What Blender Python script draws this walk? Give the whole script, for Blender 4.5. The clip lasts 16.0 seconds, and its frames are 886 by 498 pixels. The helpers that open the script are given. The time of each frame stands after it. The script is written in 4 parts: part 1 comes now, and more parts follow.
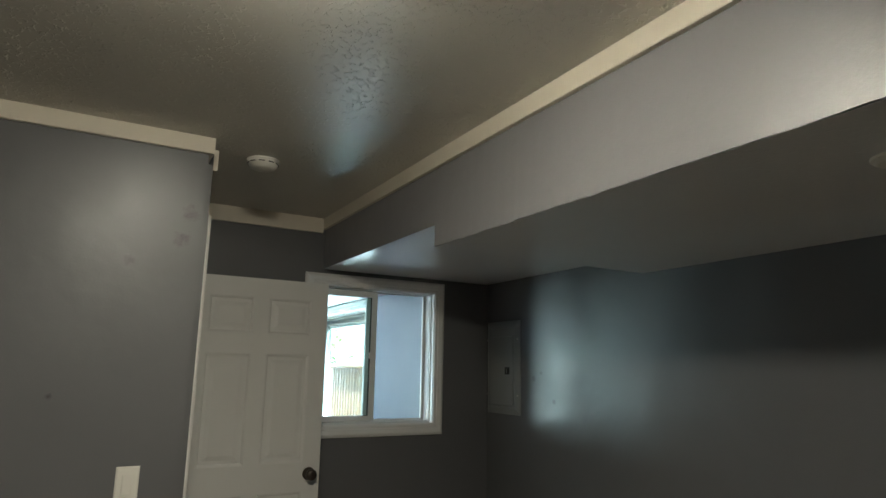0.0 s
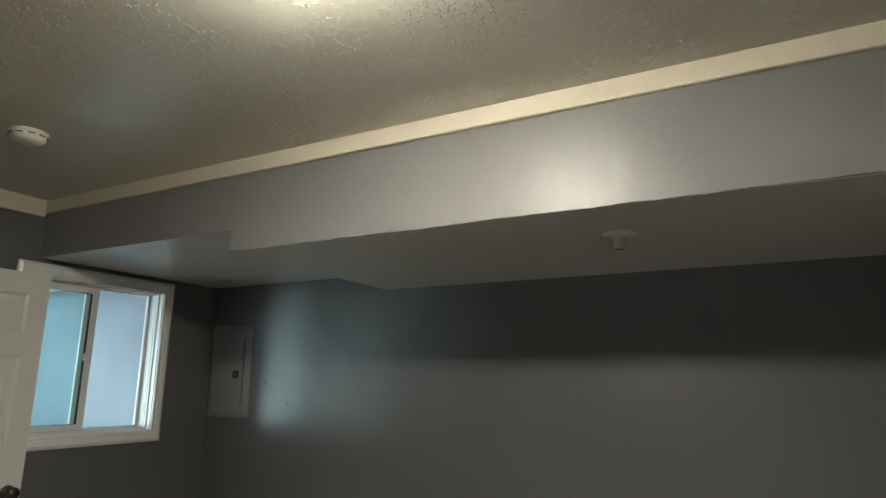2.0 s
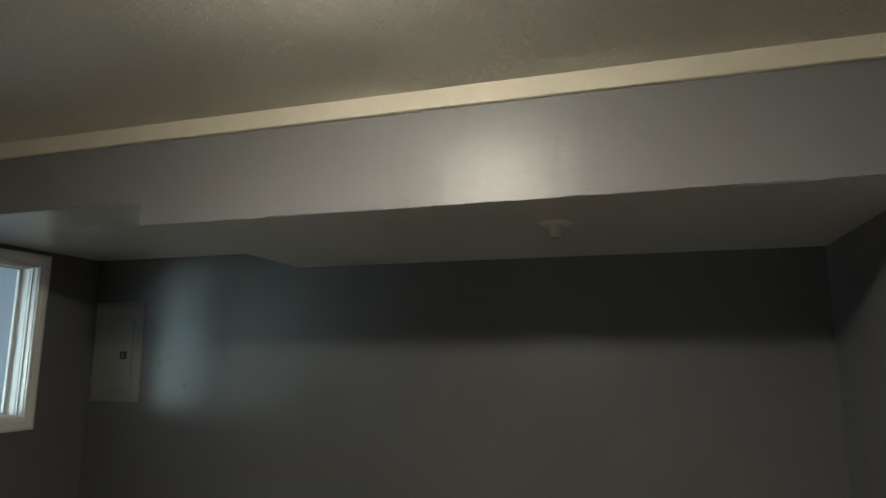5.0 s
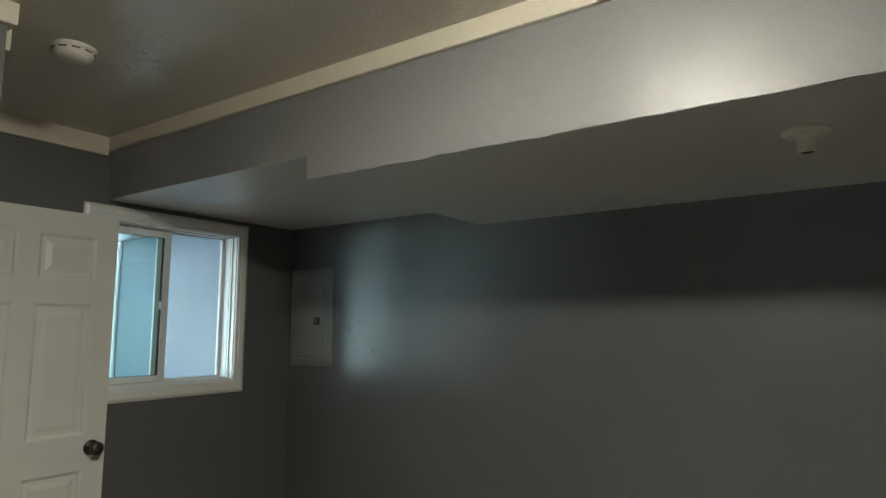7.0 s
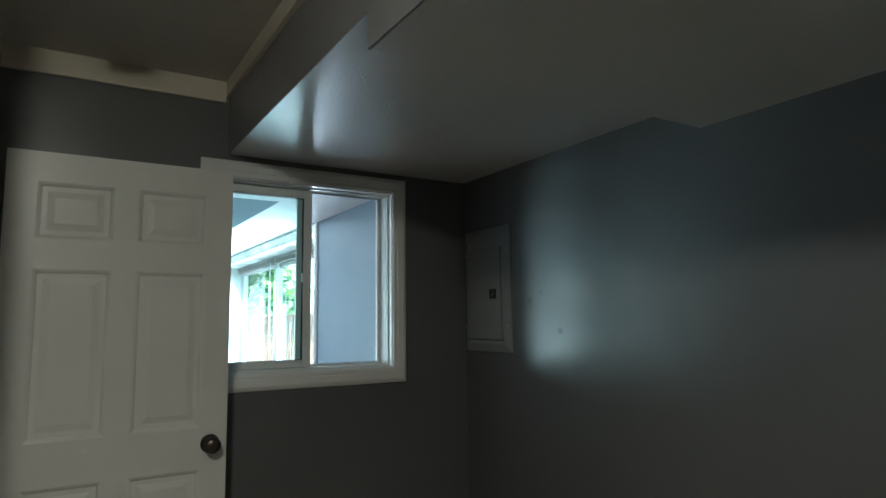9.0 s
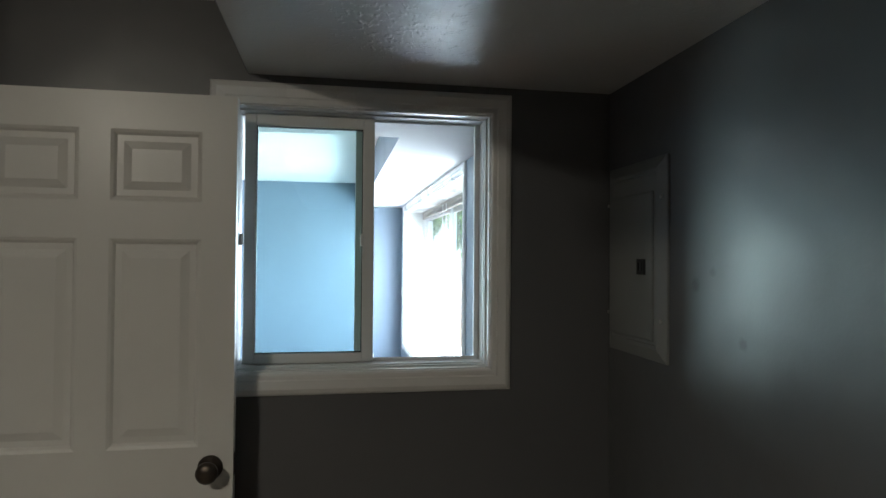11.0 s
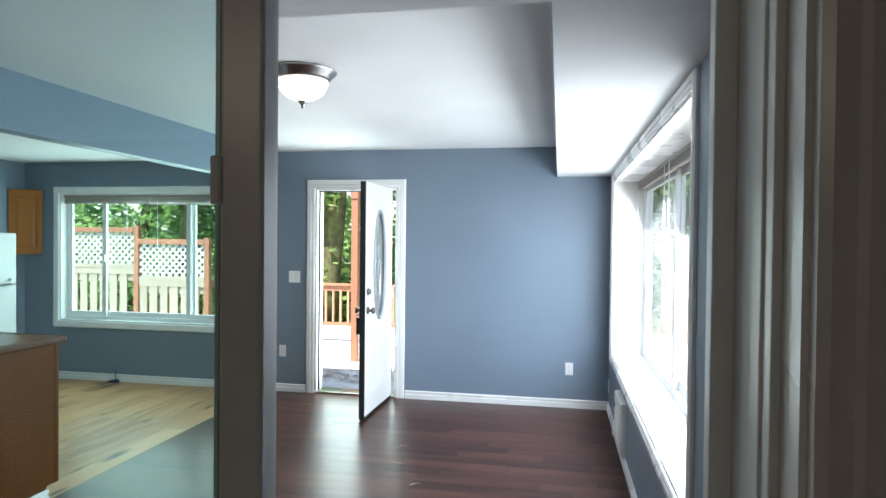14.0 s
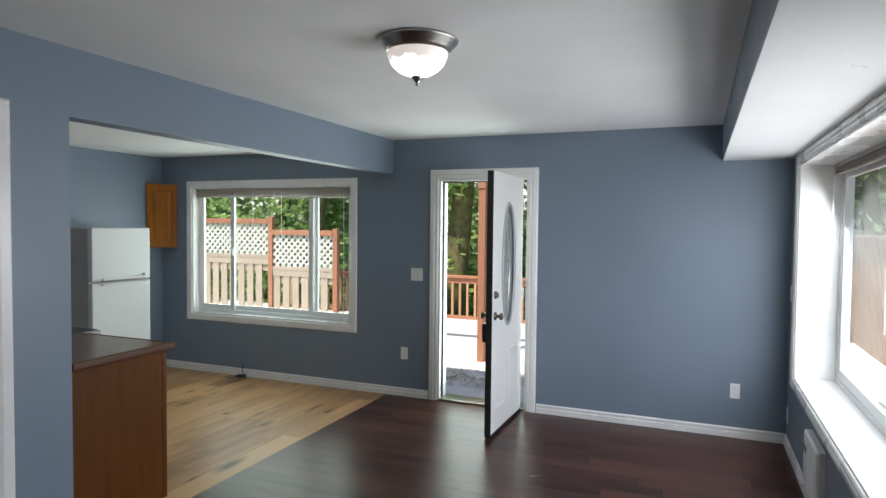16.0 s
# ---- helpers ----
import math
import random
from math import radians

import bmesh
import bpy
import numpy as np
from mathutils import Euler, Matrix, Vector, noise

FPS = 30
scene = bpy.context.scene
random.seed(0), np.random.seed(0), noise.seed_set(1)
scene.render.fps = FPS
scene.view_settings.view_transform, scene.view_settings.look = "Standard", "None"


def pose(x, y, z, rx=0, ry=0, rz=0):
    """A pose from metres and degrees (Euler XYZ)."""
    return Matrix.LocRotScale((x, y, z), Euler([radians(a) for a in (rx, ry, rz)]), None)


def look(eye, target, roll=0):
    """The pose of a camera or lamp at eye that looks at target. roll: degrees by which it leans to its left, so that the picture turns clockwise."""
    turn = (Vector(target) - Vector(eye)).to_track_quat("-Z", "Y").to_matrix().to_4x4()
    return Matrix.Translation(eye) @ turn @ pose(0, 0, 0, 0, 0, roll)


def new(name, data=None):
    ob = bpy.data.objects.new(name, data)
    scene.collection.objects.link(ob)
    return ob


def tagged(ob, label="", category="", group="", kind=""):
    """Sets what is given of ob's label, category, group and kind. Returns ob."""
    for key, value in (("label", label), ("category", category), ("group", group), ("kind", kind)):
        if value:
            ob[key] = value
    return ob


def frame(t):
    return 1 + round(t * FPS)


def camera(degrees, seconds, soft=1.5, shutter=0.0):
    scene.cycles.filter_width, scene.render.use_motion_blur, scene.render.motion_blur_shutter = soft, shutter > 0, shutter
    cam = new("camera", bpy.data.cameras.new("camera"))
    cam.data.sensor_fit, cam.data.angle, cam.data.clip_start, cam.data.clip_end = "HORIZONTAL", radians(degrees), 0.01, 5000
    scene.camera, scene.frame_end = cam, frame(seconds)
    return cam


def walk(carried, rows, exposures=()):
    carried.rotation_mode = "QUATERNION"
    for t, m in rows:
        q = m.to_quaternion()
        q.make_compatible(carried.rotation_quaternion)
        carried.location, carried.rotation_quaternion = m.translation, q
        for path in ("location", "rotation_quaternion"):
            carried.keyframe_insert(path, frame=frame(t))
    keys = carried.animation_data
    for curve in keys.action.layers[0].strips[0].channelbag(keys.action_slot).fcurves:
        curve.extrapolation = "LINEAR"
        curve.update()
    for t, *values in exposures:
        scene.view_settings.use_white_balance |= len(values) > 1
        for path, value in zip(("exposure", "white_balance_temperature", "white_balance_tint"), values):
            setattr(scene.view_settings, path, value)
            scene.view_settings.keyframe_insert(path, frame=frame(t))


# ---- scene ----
cam = camera(70.7, 16.0)
PATH = [
    (0, (-0.394, -3.456, 1.502), (0.563, -1.741, 1.88), 1.1),
    (0.5, (-0.544, -3.396, 1.524), (0.599, -1.799, 1.901), 1.1),
    (1, (-0.689, -3.287, 1.531), (0.671, -1.871, 1.911), 1.0),
    (1.5, (-0.848, -3.237, 1.527), (0.713, -2.049, 1.917), 0.7),
    (2, (-1.001, -3.284, 1.463), (0.713, -2.343, 1.884), 0.8),
    (2.5, (-1.095, -3.235, 1.497), (0.731, -2.519, 1.887), 0.2),
    (3, (-1.128, -3.141, 1.511), (0.756, -2.586, 1.886), 0.4),
    (5.5, (-1.061, -3.059, 1.506), (0.818, -2.446, 1.812), 0.2),
    (6, (-1.038, -3.016, 1.501), (0.793, -2.26, 1.775), -0.1),
    (6.5, (-0.922, -2.948, 1.46), (0.832, -2.023, 1.719), -0.1),
    (7, (-0.722, -2.942, 1.469), (0.907, -1.809, 1.716), 0.1),
    (7.5, (-0.462, -2.945, 1.462), (1.014, -1.614, 1.69), -0.2),
    (8, (-0.249, -2.861, 1.444), (1.083, -1.386, 1.669), -0.3),
    (8.5, (-0.055, -2.681, 1.424), (1.139, -1.094, 1.656), -0.4),
    (9, (0.2, -2.544, 1.377), (1.236, -0.848, 1.609), -0.7),
    (9.5, (0.408, -2.462, 1.449), (1.302, -0.68, 1.605), -0.1),
    (12, (1.307, -1.371, 1.526), (1.294, 0.629, 1.539), 0.3),
    (12.5, (1.401, -1.118, 1.531), (1.242, 0.876, 1.536), 0.3),
    (13, (1.429, -0.893, 1.526), (1.138, 1.086, 1.519), 0.5),
    (13.5, (1.39, -0.644, 1.514), (1.061, 1.329, 1.5), 0.6),
    (14, (1.347, -0.373, 1.530), (0.98, 1.593, 1.502), 0.6),
    (14.5, (1.321, -0.173, 1.586), (0.9065, 1.784, 1.534), 0.4),
    (15, (1.258, 0.061, 1.596), (0.747, 1.994, 1.535), 0.4),
    (15.5, (1.21, 0.154, 1.59), (0.579, 2.05, 1.526), 0.5),
    (16, (1.165, 0.221, 1.607), (0.407, 2.07, 1.532), 0.6),
]
EXPOSURES = [(0, 3.25, 5850, 4), (0.7, 3.42, 5850, 3), (1.5, 3.83, 5880, 3), (2.5, 3.78, 5960, 4), (3, 3.58, 6000, 5), (5.5, 3.32, 5900, 4), (6.5, 3.68, 5850, 3), (7.5, 3.62, 5650, -1),
             (9, 3.05, 5480, 0), (9.7, 2.92, 5450, 2), (12, 2.85, 6450, 13), (12.5, 2.80, 6650, 15), (13, 2.60, 6650, 15), (13.5, 2.27, 6420, 14), (14, 1.72, 6350, 13), (14.5, 1.48, 6250, 12),
             (15, 1.25, 6450, 15), (15.5, 0.95, 6650, 17), (16, 0.77, 6820, 18)]
walk(cam, [(t, look(eye, target, roll)) for t, eye, target, roll in PATH], EXPOSURES)

# ---- world and light ----
world = bpy.data.worlds.new("sky")
scene.world = world
world.use_nodes = True
_sky = world.node_tree.nodes.new("ShaderNodeTexSky")
_sky.sky_type, _sky.sun_disc = "NISHITA", False
_sky.sun_elevation, _sky.sun_rotation = radians(58), radians(192)
world.node_tree.links.new(_sky.outputs[0], world.node_tree.nodes["Background"].inputs[0])
world.node_tree.nodes["Background"].inputs[1].default_value = 0.15
SUN = 5.0
_sun = bpy.data.lights.new("sun", "SUN")
_sun.energy, _sun.angle, _sun.color = SUN, radians(0.6), (1, 0.95, 0.87)
_el, _az = radians(58), radians(192)
_dir = Vector((math.sin(_az) * math.cos(_el), math.cos(_az) * math.cos(_el), math.sin(_el)))
new("sun", _sun).matrix_world = look((0, 0, 30), Vector((0, 0, 30)) - _dir)
LAMP_A, LAMP_B = 24.5, 3.3   # glow of the two ceiling lights


def window_light(name, at, target, width, height, watts, color=(0.82, 0.93, 1.0)):
    """The sky's light coming in through an opening."""
    d = bpy.data.lights.new(name, "AREA")
    d.shape, d.size, d.size_y, d.energy, d.color = "RECTANGLE", width, height, watts, color
    new(name, d).matrix_world = look(at, target)


window_light("side_window_light", (2.19, 3.62, 1.3), (0, 3.62, 0.4), 2.9, 1.25, 41)
window_light("kitchen_window_light", (-2.95, 5.67, 1.27), (-2.95, 0, 1.27), 1.9, 1.25, 15.0, (0.76, 0.97, 0.95))
window_light("door_light", (-0.63, 5.67, 1.05), (-0.63, 0, 1.05), 0.75, 1.85, 10.0, (0.76, 0.97, 0.95))


# ---- materials ----
def mat(name, color, rough=0.5, metal=0.0, vary=0.06, scale=6.0, bump=0.0, bump_scale=200.0, spec=0.5,
        rough_vary=0.0, stretch=None, per_object=0.0, coat=0.0, detail=4.0, second=None, emit=0.0, emit_color=None, wave=0.0):
    m = bpy.data.materials.new(name)
    m.use_nodes = True
    nt = m.node_tree
    b = nt.nodes["Principled BSDF"]
    L = nt.links.new
    b.inputs["Metallic"].default_value = metal
    b.inputs["Specular IOR Level"].default_value = spec
    b.inputs["Coat Weight"].default_value = coat
    tc = nt.nodes.new("ShaderNodeTexCoord")
    mp = nt.nodes.new("ShaderNodeMapping")
    L(tc.outputs["Object"], mp.inputs[0])
    if stretch:
        mp.inputs["Scale"].default_value = stretch
    n = nt.nodes.new("ShaderNodeTexNoise")
    n.inputs["Scale"].default_value, n.inputs["Detail"].default_value = scale, detail
    L(mp.outputs[0], n.inputs[0])
    src = n.outputs[0]
    if per_object:
        oi = nt.nodes.new("ShaderNodeObjectInfo")
        off = nt.nodes.new("ShaderNodeVectorMath")
        off.operation = "SCALE"
        comb = nt.nodes.new("ShaderNodeCombineXYZ")
        for k in range(3):
            L(oi.outputs["Random"], comb.inputs[k])
        L(comb.outputs[0], off.inputs[0])
        off.inputs["Scale"].default_value = 37.0
        add = nt.nodes.new("ShaderNodeVectorMath")
        L(mp.outputs[0], add.inputs[0])
        L(off.outputs[0], add.inputs[1])
        L(add.outputs[0], n.inputs[0])
        mx = nt.nodes.new("ShaderNodeMath")
        mx.operation = "MULTIPLY_ADD"
        L(oi.outputs["Random"], mx.inputs[0])
        mx.inputs[1].default_value = per_object
        L(n.outputs[0], mx.inputs[2])
        src = mx.outputs[0]
    cr = nt.nodes.new("ShaderNodeValToRGB")
    c = Vector(color)
    hi = Vector(second) if second else c * (1 + vary)
    lo = c * (1 - vary)
    cr.color_ramp.elements[0].position, cr.color_ramp.elements[0].color = 0.3, (*lo, 1)
    cr.color_ramp.elements[1].position, cr.color_ramp.elements[1].color = 0.7 + per_object, (*hi, 1)
    L(src, cr.inputs[0])
    L(cr.outputs[0], b.inputs["Base Color"])
    if rough_vary:
        mr = nt.nodes.new("ShaderNodeMapRange")
        n2 = nt.nodes.new("ShaderNodeTexNoise")
        n2.inputs["Scale"].default_value, n2.inputs["Detail"].default_value = 2.3, 6.0
        L(mp.outputs[0], n2.inputs[0])
        L(n2.outputs[0], mr.inputs[0])
        mr.inputs[1].default_value, mr.inputs[2].default_value = 0.3, 0.7
        mr.inputs[3].default_value, mr.inputs[4].default_value = rough - rough_vary, rough + rough_vary
        L(mr.outputs[0], b.inputs["Roughness"])
    else:
        b.inputs["Roughness"].default_value = rough
    if bump:
        n3 = nt.nodes.new("ShaderNodeTexNoise")
        n3.inputs["Scale"].default_value, n3.inputs["Detail"].default_value = bump_scale, 3.0
        L(mp.outputs[0], n3.inputs[0])
        bp = nt.nodes.new("ShaderNodeBump")
        bp.inputs["Strength"].default_value, bp.inputs["Distance"].default_value = bump, 0.004
        L(n3.outputs[0], bp.inputs["Height"])
        L(bp.outputs[0], b.inputs["Normal"])
        if wave:
            n4 = nt.nodes.new("ShaderNodeTexNoise")
            n4.inputs["Scale"].default_value, n4.inputs["Detail"].default_value = 7.0, 2.0
            L(mp.outputs[0], n4.inputs[0])
            b2 = nt.nodes.new("ShaderNodeBump")
            b2.inputs["Strength"].default_value, b2.inputs["Distance"].default_value = wave, 0.03
            L(n4.outputs[0], b2.inputs["Height"])
            L(b2.outputs[0], bp.inputs["Normal"])
    if emit:
        b.inputs["Emission Color"].default_value = (*(emit_color or color), 1)
        b.inputs["Emission Strength"].default_value = emit
    return m


def textured_ceiling(name, color, strength, rough=0.75, depth=0.004):
    """Flat paint over a hand-trowelled, knocked-down texture of small raised flecks."""
    m = mat(name, color, rough, vary=0.04, scale=1.2)
    nt = m.node_tree
    L = nt.links.new
    tc = nt.nodes.new("ShaderNodeTexCoord")
    n = nt.nodes.new("ShaderNodeTexNoise")
    n.inputs["Scale"].default_value, n.inputs["Detail"].default_value = 62.0, 2.0
    n.inputs["Distortion"].default_value = 0.6
    L(tc.outputs["Object"], n.inputs[0])
    cr = nt.nodes.new("ShaderNodeMapRange")
    cr.inputs[1].default_value, cr.inputs[2].default_value = 0.56, 0.68
    L(n.outputs[0], cr.inputs[0])
    patch = nt.nodes.new("ShaderNodeTexNoise")
    patch.inputs["Scale"].default_value, patch.inputs["Detail"].default_value = 2.6, 3.0
    L(tc.outputs["Object"], patch.inputs[0])
    pr = nt.nodes.new("ShaderNodeMapRange")
    pr.inputs[1].default_value, pr.inputs[2].default_value, pr.inputs[3].default_value = 0.38, 0.60, 0.25
    L(patch.outputs[0], pr.inputs[0])
    mul = nt.nodes.new("ShaderNodeMath")
    mul.operation = "MULTIPLY"
    L(cr.outputs[0], mul.inputs[0])
    L(pr.outputs[0], mul.inputs[1])
    bp = nt.nodes.new("ShaderNodeBump")
    bp.inputs["Strength"].default_value, bp.inputs["Distance"].default_value = strength, depth
    L(mul.outputs[0], bp.inputs["Height"])
    L(bp.outputs[0], nt.nodes["Principled BSDF"].inputs["Normal"])
    return m


def clear_glass(name, tint=(0.97, 0.99, 0.98), rough=0.0):
    m = bpy.data.materials.new(name)
    m.use_nodes = True
    nt = m.node_tree
    nt.nodes.clear()
    out = nt.nodes.new("ShaderNodeOutputMaterial")
    mix = nt.nodes.new("ShaderNodeMixShader")
    tr = nt.nodes.new("ShaderNodeBsdfTransparent")
    tr.inputs[0].default_value = (*tint, 1)
    gl = nt.nodes.new("ShaderNodeBsdfGlossy")
    gl.inputs["Roughness"].default_value = rough
    lw = nt.nodes.new("ShaderNodeLayerWeight")
    pw = nt.nodes.new("ShaderNodeMath")
    pw.operation, pw.inputs[1].default_value = "POWER", 5.0
    ma = nt.nodes.new("ShaderNodeMath")
    ma.operation, ma.inputs[1].default_value, ma.inputs[2].default_value = "MULTIPLY_ADD", 0.55, 0.03
    nt.links.new(lw.outputs["Facing"], pw.inputs[0])
    nt.links.new(pw.outputs[0], ma.inputs[0])
    nt.links.new(ma.outputs[0], mix.inputs[0])
    nt.links.new(tr.outputs[0], mix.inputs[1])
    nt.links.new(gl.outputs[0], mix.inputs[2])
    nt.links.new(mix.outputs[0], out.inputs[0])
    return m


def frosted(name):
    """Bevelled, clouded glass: half see-through, half pale and diffusing."""
    m = clear_glass(name, (0.8, 0.84, 0.84), 0.1)
    nt = m.node_tree
    out = nt.nodes["Material Output"]
    d = nt.nodes.new("ShaderNodeBsdfPrincipled")
    d.inputs["Base Color"].default_value, d.inputs["Roughness"].default_value = (0.50, 0.55, 0.55, 1), 0.2
    n = nt.nodes.new("ShaderNodeTexNoise")
    n.inputs["Scale"].default_value = 18.0
    mr = nt.nodes.new("ShaderNodeMapRange")
    mr.inputs[3].default_value, mr.inputs[4].default_value = 0.35, 0.85
    nt.links.new(n.outputs[0], mr.inputs[0])
    mx = nt.nodes.new("ShaderNodeMixShader")
    nt.links.new(mr.outputs[0], mx.inputs[0])
    nt.links.new(nt.nodes["Mix Shader"].outputs[0], mx.inputs[1])
    nt.links.new(d.outputs[0], mx.inputs[2])
    nt.links.new(mx.outputs[0], out.inputs[0])
    return m


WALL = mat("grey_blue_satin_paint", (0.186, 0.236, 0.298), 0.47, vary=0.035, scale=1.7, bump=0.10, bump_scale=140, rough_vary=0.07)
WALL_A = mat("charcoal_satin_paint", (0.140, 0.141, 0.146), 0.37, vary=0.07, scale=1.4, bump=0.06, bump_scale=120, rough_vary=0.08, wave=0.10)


def stains(m, spots, dark=0.48):
    """Small greasy smudges at given places: (x, y, z, radius)."""
    nt = m.node_tree
    b = nt.nodes["Principled BSDF"]
    geo = nt.nodes.new("ShaderNodeNewGeometry")
    n = nt.nodes.new("ShaderNodeTexNoise")
    n.inputs["Scale"].default_value = 45.0
    nt.links.new(geo.outputs["Position"], n.inputs[0])
    src = b.inputs["Base Color"].links[0].from_socket
    for x, y, z, r in spots:
        d = nt.nodes.new("ShaderNodeVectorMath")
        d.operation, d.inputs[1].default_value = "DISTANCE", (x, y, z)
        nt.links.new(geo.outputs["Position"], d.inputs[0])
        wob = nt.nodes.new("ShaderNodeMath")
        wob.operation, wob.inputs[1].default_value = "MULTIPLY_ADD", r * 2.2
        nt.links.new(n.outputs[0], wob.inputs[0])
        nt.links.new(d.outputs["Value"], wob.inputs[2])
        mr = nt.nodes.new("ShaderNodeMapRange")
        mr.inputs[1].default_value, mr.inputs[2].default_value = r * 1.3, r * 2.1
        mr.inputs[3].default_value, mr.inputs[4].default_value = dark, 1.0
        nt.links.new(wob.outputs[0], mr.inputs[0])
        mul = nt.nodes.new("ShaderNodeVectorMath")
        mul.operation = "SCALE"
        nt.links.new(src, mul.inputs[0])
        nt.links.new(mr.outputs[0], mul.inputs["Scale"])
        src = mul.outputs[0]
    nt.links.new(src, b.inputs["Base Color"])


def knots(m):
    """Scattered dark knots, stretched along the plank, a different set on every plank."""
    nt = m.node_tree
    L = nt.links.new
    b = nt.nodes["Principled BSDF"]
    src = b.inputs["Base Color"].links[0].from_socket
    tc, oi = nt.nodes.new("ShaderNodeTexCoord"), nt.nodes.new("ShaderNodeObjectInfo")
    add, mp = nt.nodes.new("ShaderNodeVectorMath"), nt.nodes.new("ShaderNodeMapping")
    sc = nt.nodes.new("ShaderNodeMath")
    sc.operation, sc.inputs[1].default_value = "MULTIPLY", 61.0
    L(oi.outputs["Random"], sc.inputs[0])
    L(tc.outputs["Object"], add.inputs[0])
    L(sc.outputs[0], add.inputs[1])
    mp.inputs["Scale"].default_value = (8.0, 2.4, 0.0)
    L(add.outputs[0], mp.inputs[0])
    v = nt.nodes.new("ShaderNodeTexVoronoi")
    v.inputs["Scale"].default_value = 1.0
    L(mp.outputs[0], v.inputs[0])
    rr = nt.nodes.new("ShaderNodeSeparateColor")
    L(v.outputs["Color"], rr.inputs[0])
    size = nt.nodes.new("ShaderNodeMapRange")
    size.inputs[1].default_value, size.inputs[2].default_value, size.inputs[3].default_value, size.inputs[4].default_value = 0.55, 1.0, 0.05, 0.50
    L(rr.outputs[0], size.inputs[0])
    q = nt.nodes.new("ShaderNodeMath")
    q.operation = "DIVIDE"
    L(v.outputs["Distance"], q.inputs[0])
    L(size.outputs[0], q.inputs[1])
    mr = nt.nodes.new("ShaderNodeMapRange")
    mr.inputs[1].default_value, mr.inputs[2].default_value, mr.inputs[3].default_value, mr.inputs[4].default_value = 0.30, 1.0, 0.22, 1.0
    L(q.outputs[0], mr.inputs[0])
    mul = nt.nodes.new("ShaderNodeVectorMath")
    mul.operation = "SCALE"
    L(src, mul.inputs[0])
    L(mr.outputs[0], mul.inputs["Scale"])
    L(mul.outputs[0], b.inputs["Base Color"])


stains(WALL_A, [(1.88, -0.49, 1.455, 0.022), (1.88, -0.56, 1.49, 0.015), (1.88, -0.67, 1.335, 0.018), (-0.114, -1.03, 2.05, 0.034), (-0.135, -1.03, 1.95, 0.030), (-0.30, -1.03, 1.86, 0.022), (-0.49, -1.03, 1.39, 0.014)])
stains(WALL, [(1.80, 1.85, 1.97, 0.020), (1.80, 1.63, 1.89, 0.014), (1.80, 1.88, 2.06, 0.022), (1.80, 1.72, 1.95, 0.006)], 0.72)
def scratch(m, at, size):
    """A short dark crack in the paint, round a place."""
    stains(m, [(at[0] + size * k * 0.5, at[1] + size * (0.4 * (k % 2) + 0.3 * k), at[2], size * 0.25) for k in range(4)], 0.6)


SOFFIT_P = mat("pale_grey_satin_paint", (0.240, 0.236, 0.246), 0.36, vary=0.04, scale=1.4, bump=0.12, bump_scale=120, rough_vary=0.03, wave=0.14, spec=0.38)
CEIL_A = textured_ceiling("cream_textured_ceiling", (0.62, 0.595, 0.53), 0.9, 0.36, 0.005)
SOFFIT_A = textured_ceiling("grey_textured_soffit", (0.60, 0.59, 0.57), 0.3, 0.30)
CEIL_B = textured_ceiling("white_textured_ceiling", (0.84, 0.84, 0.83), 0.12, 0.8)
scratch(CEIL_B, (1.60, 2.55, 2.125), 0.03)
TRIM = mat("white_gloss_trim", (0.84, 0.83, 0.81), 0.28, vary=0.03, scale=3, bump=0.05, bump_scale=60, rough_vary=0.06)
TRIM_A = mat("cream_trim", (0.72, 0.66, 0.55), 0.45, vary=0.04, scale=4, bump=0.06, bump_scale=90)
VINYL = mat("white_vinyl", (0.80, 0.81, 0.80), 0.32, vary=0.02, scale=3)
DOORW = mat("white_door_paint", (0.80, 0.79, 0.76), 0.36, vary=0.03, scale=2.5, bump=0.06, bump_scale=80, rough_vary=0.05)
BLACK = mat("black_weatherstrip", (0.015, 0.014, 0.013), 0.6, vary=0.2)
NICKEL = mat("brushed_nickel", (0.52, 0.50, 0.47), 0.28, metal=1.0, vary=0.05, scale=30)
ANTIQUE = mat("antique_nickel", (0.20, 0.18, 0.155), 0.3, metal=1.0, vary=0.15, scale=30)
BRONZE = mat("aged_dark_metal", (0.12, 0.10, 0.085), 0.35, metal=0.9, vary=0.2, scale=30)
PANELM = mat("grey_painted_steel", (0.26, 0.27, 0.26), 0.33, vary=0.05, scale=5, rough_vary=0.06)
PLASTIC = mat("ivory_plastic", (0.74, 0.72, 0.66), 0.35, vary=0.02)
PLASTIC_W = mat("white_plastic", (0.80, 0.80, 0.79), 0.35, vary=0.02)
DARKP = mat("dark_plastic", (0.02, 0.021, 0.022), 0.4, vary=0.2)
BLIND = mat("taupe_blind_slats", (0.42, 0.37, 0.32), 0.5, vary=0.08, scale=8)
# one oak, two tones: shaded base unit and lit wall unit painted in colour
OAK_SHADED = mat("honey_oak_shaded_tone", (0.105, 0.031, 0.0028), 0.5, vary=0.10, spec=0.2, scale=5, stretch=(4, 4, 0.6), second=(0.125, 0.039, 0.0042), bump=0.012, bump_scale=90)
OAK_LIT = mat("honey_oak_lit_tone", (0.33, 0.105, 0.010), 0.45, vary=0.10, spec=0.3, scale=5, stretch=(4, 4, 0.6), second=(0.40, 0.135, 0.015), bump=0.012, bump_scale=90)
NOSING = mat("dark_oak_nosing", (0.085, 0.026, 0.007), 0.48, vary=0.15, scale=12)
LAMINATE = mat("brown_laminate_top", (0.19, 0.105, 0.065), 0.24, vary=0.14, scale=25)
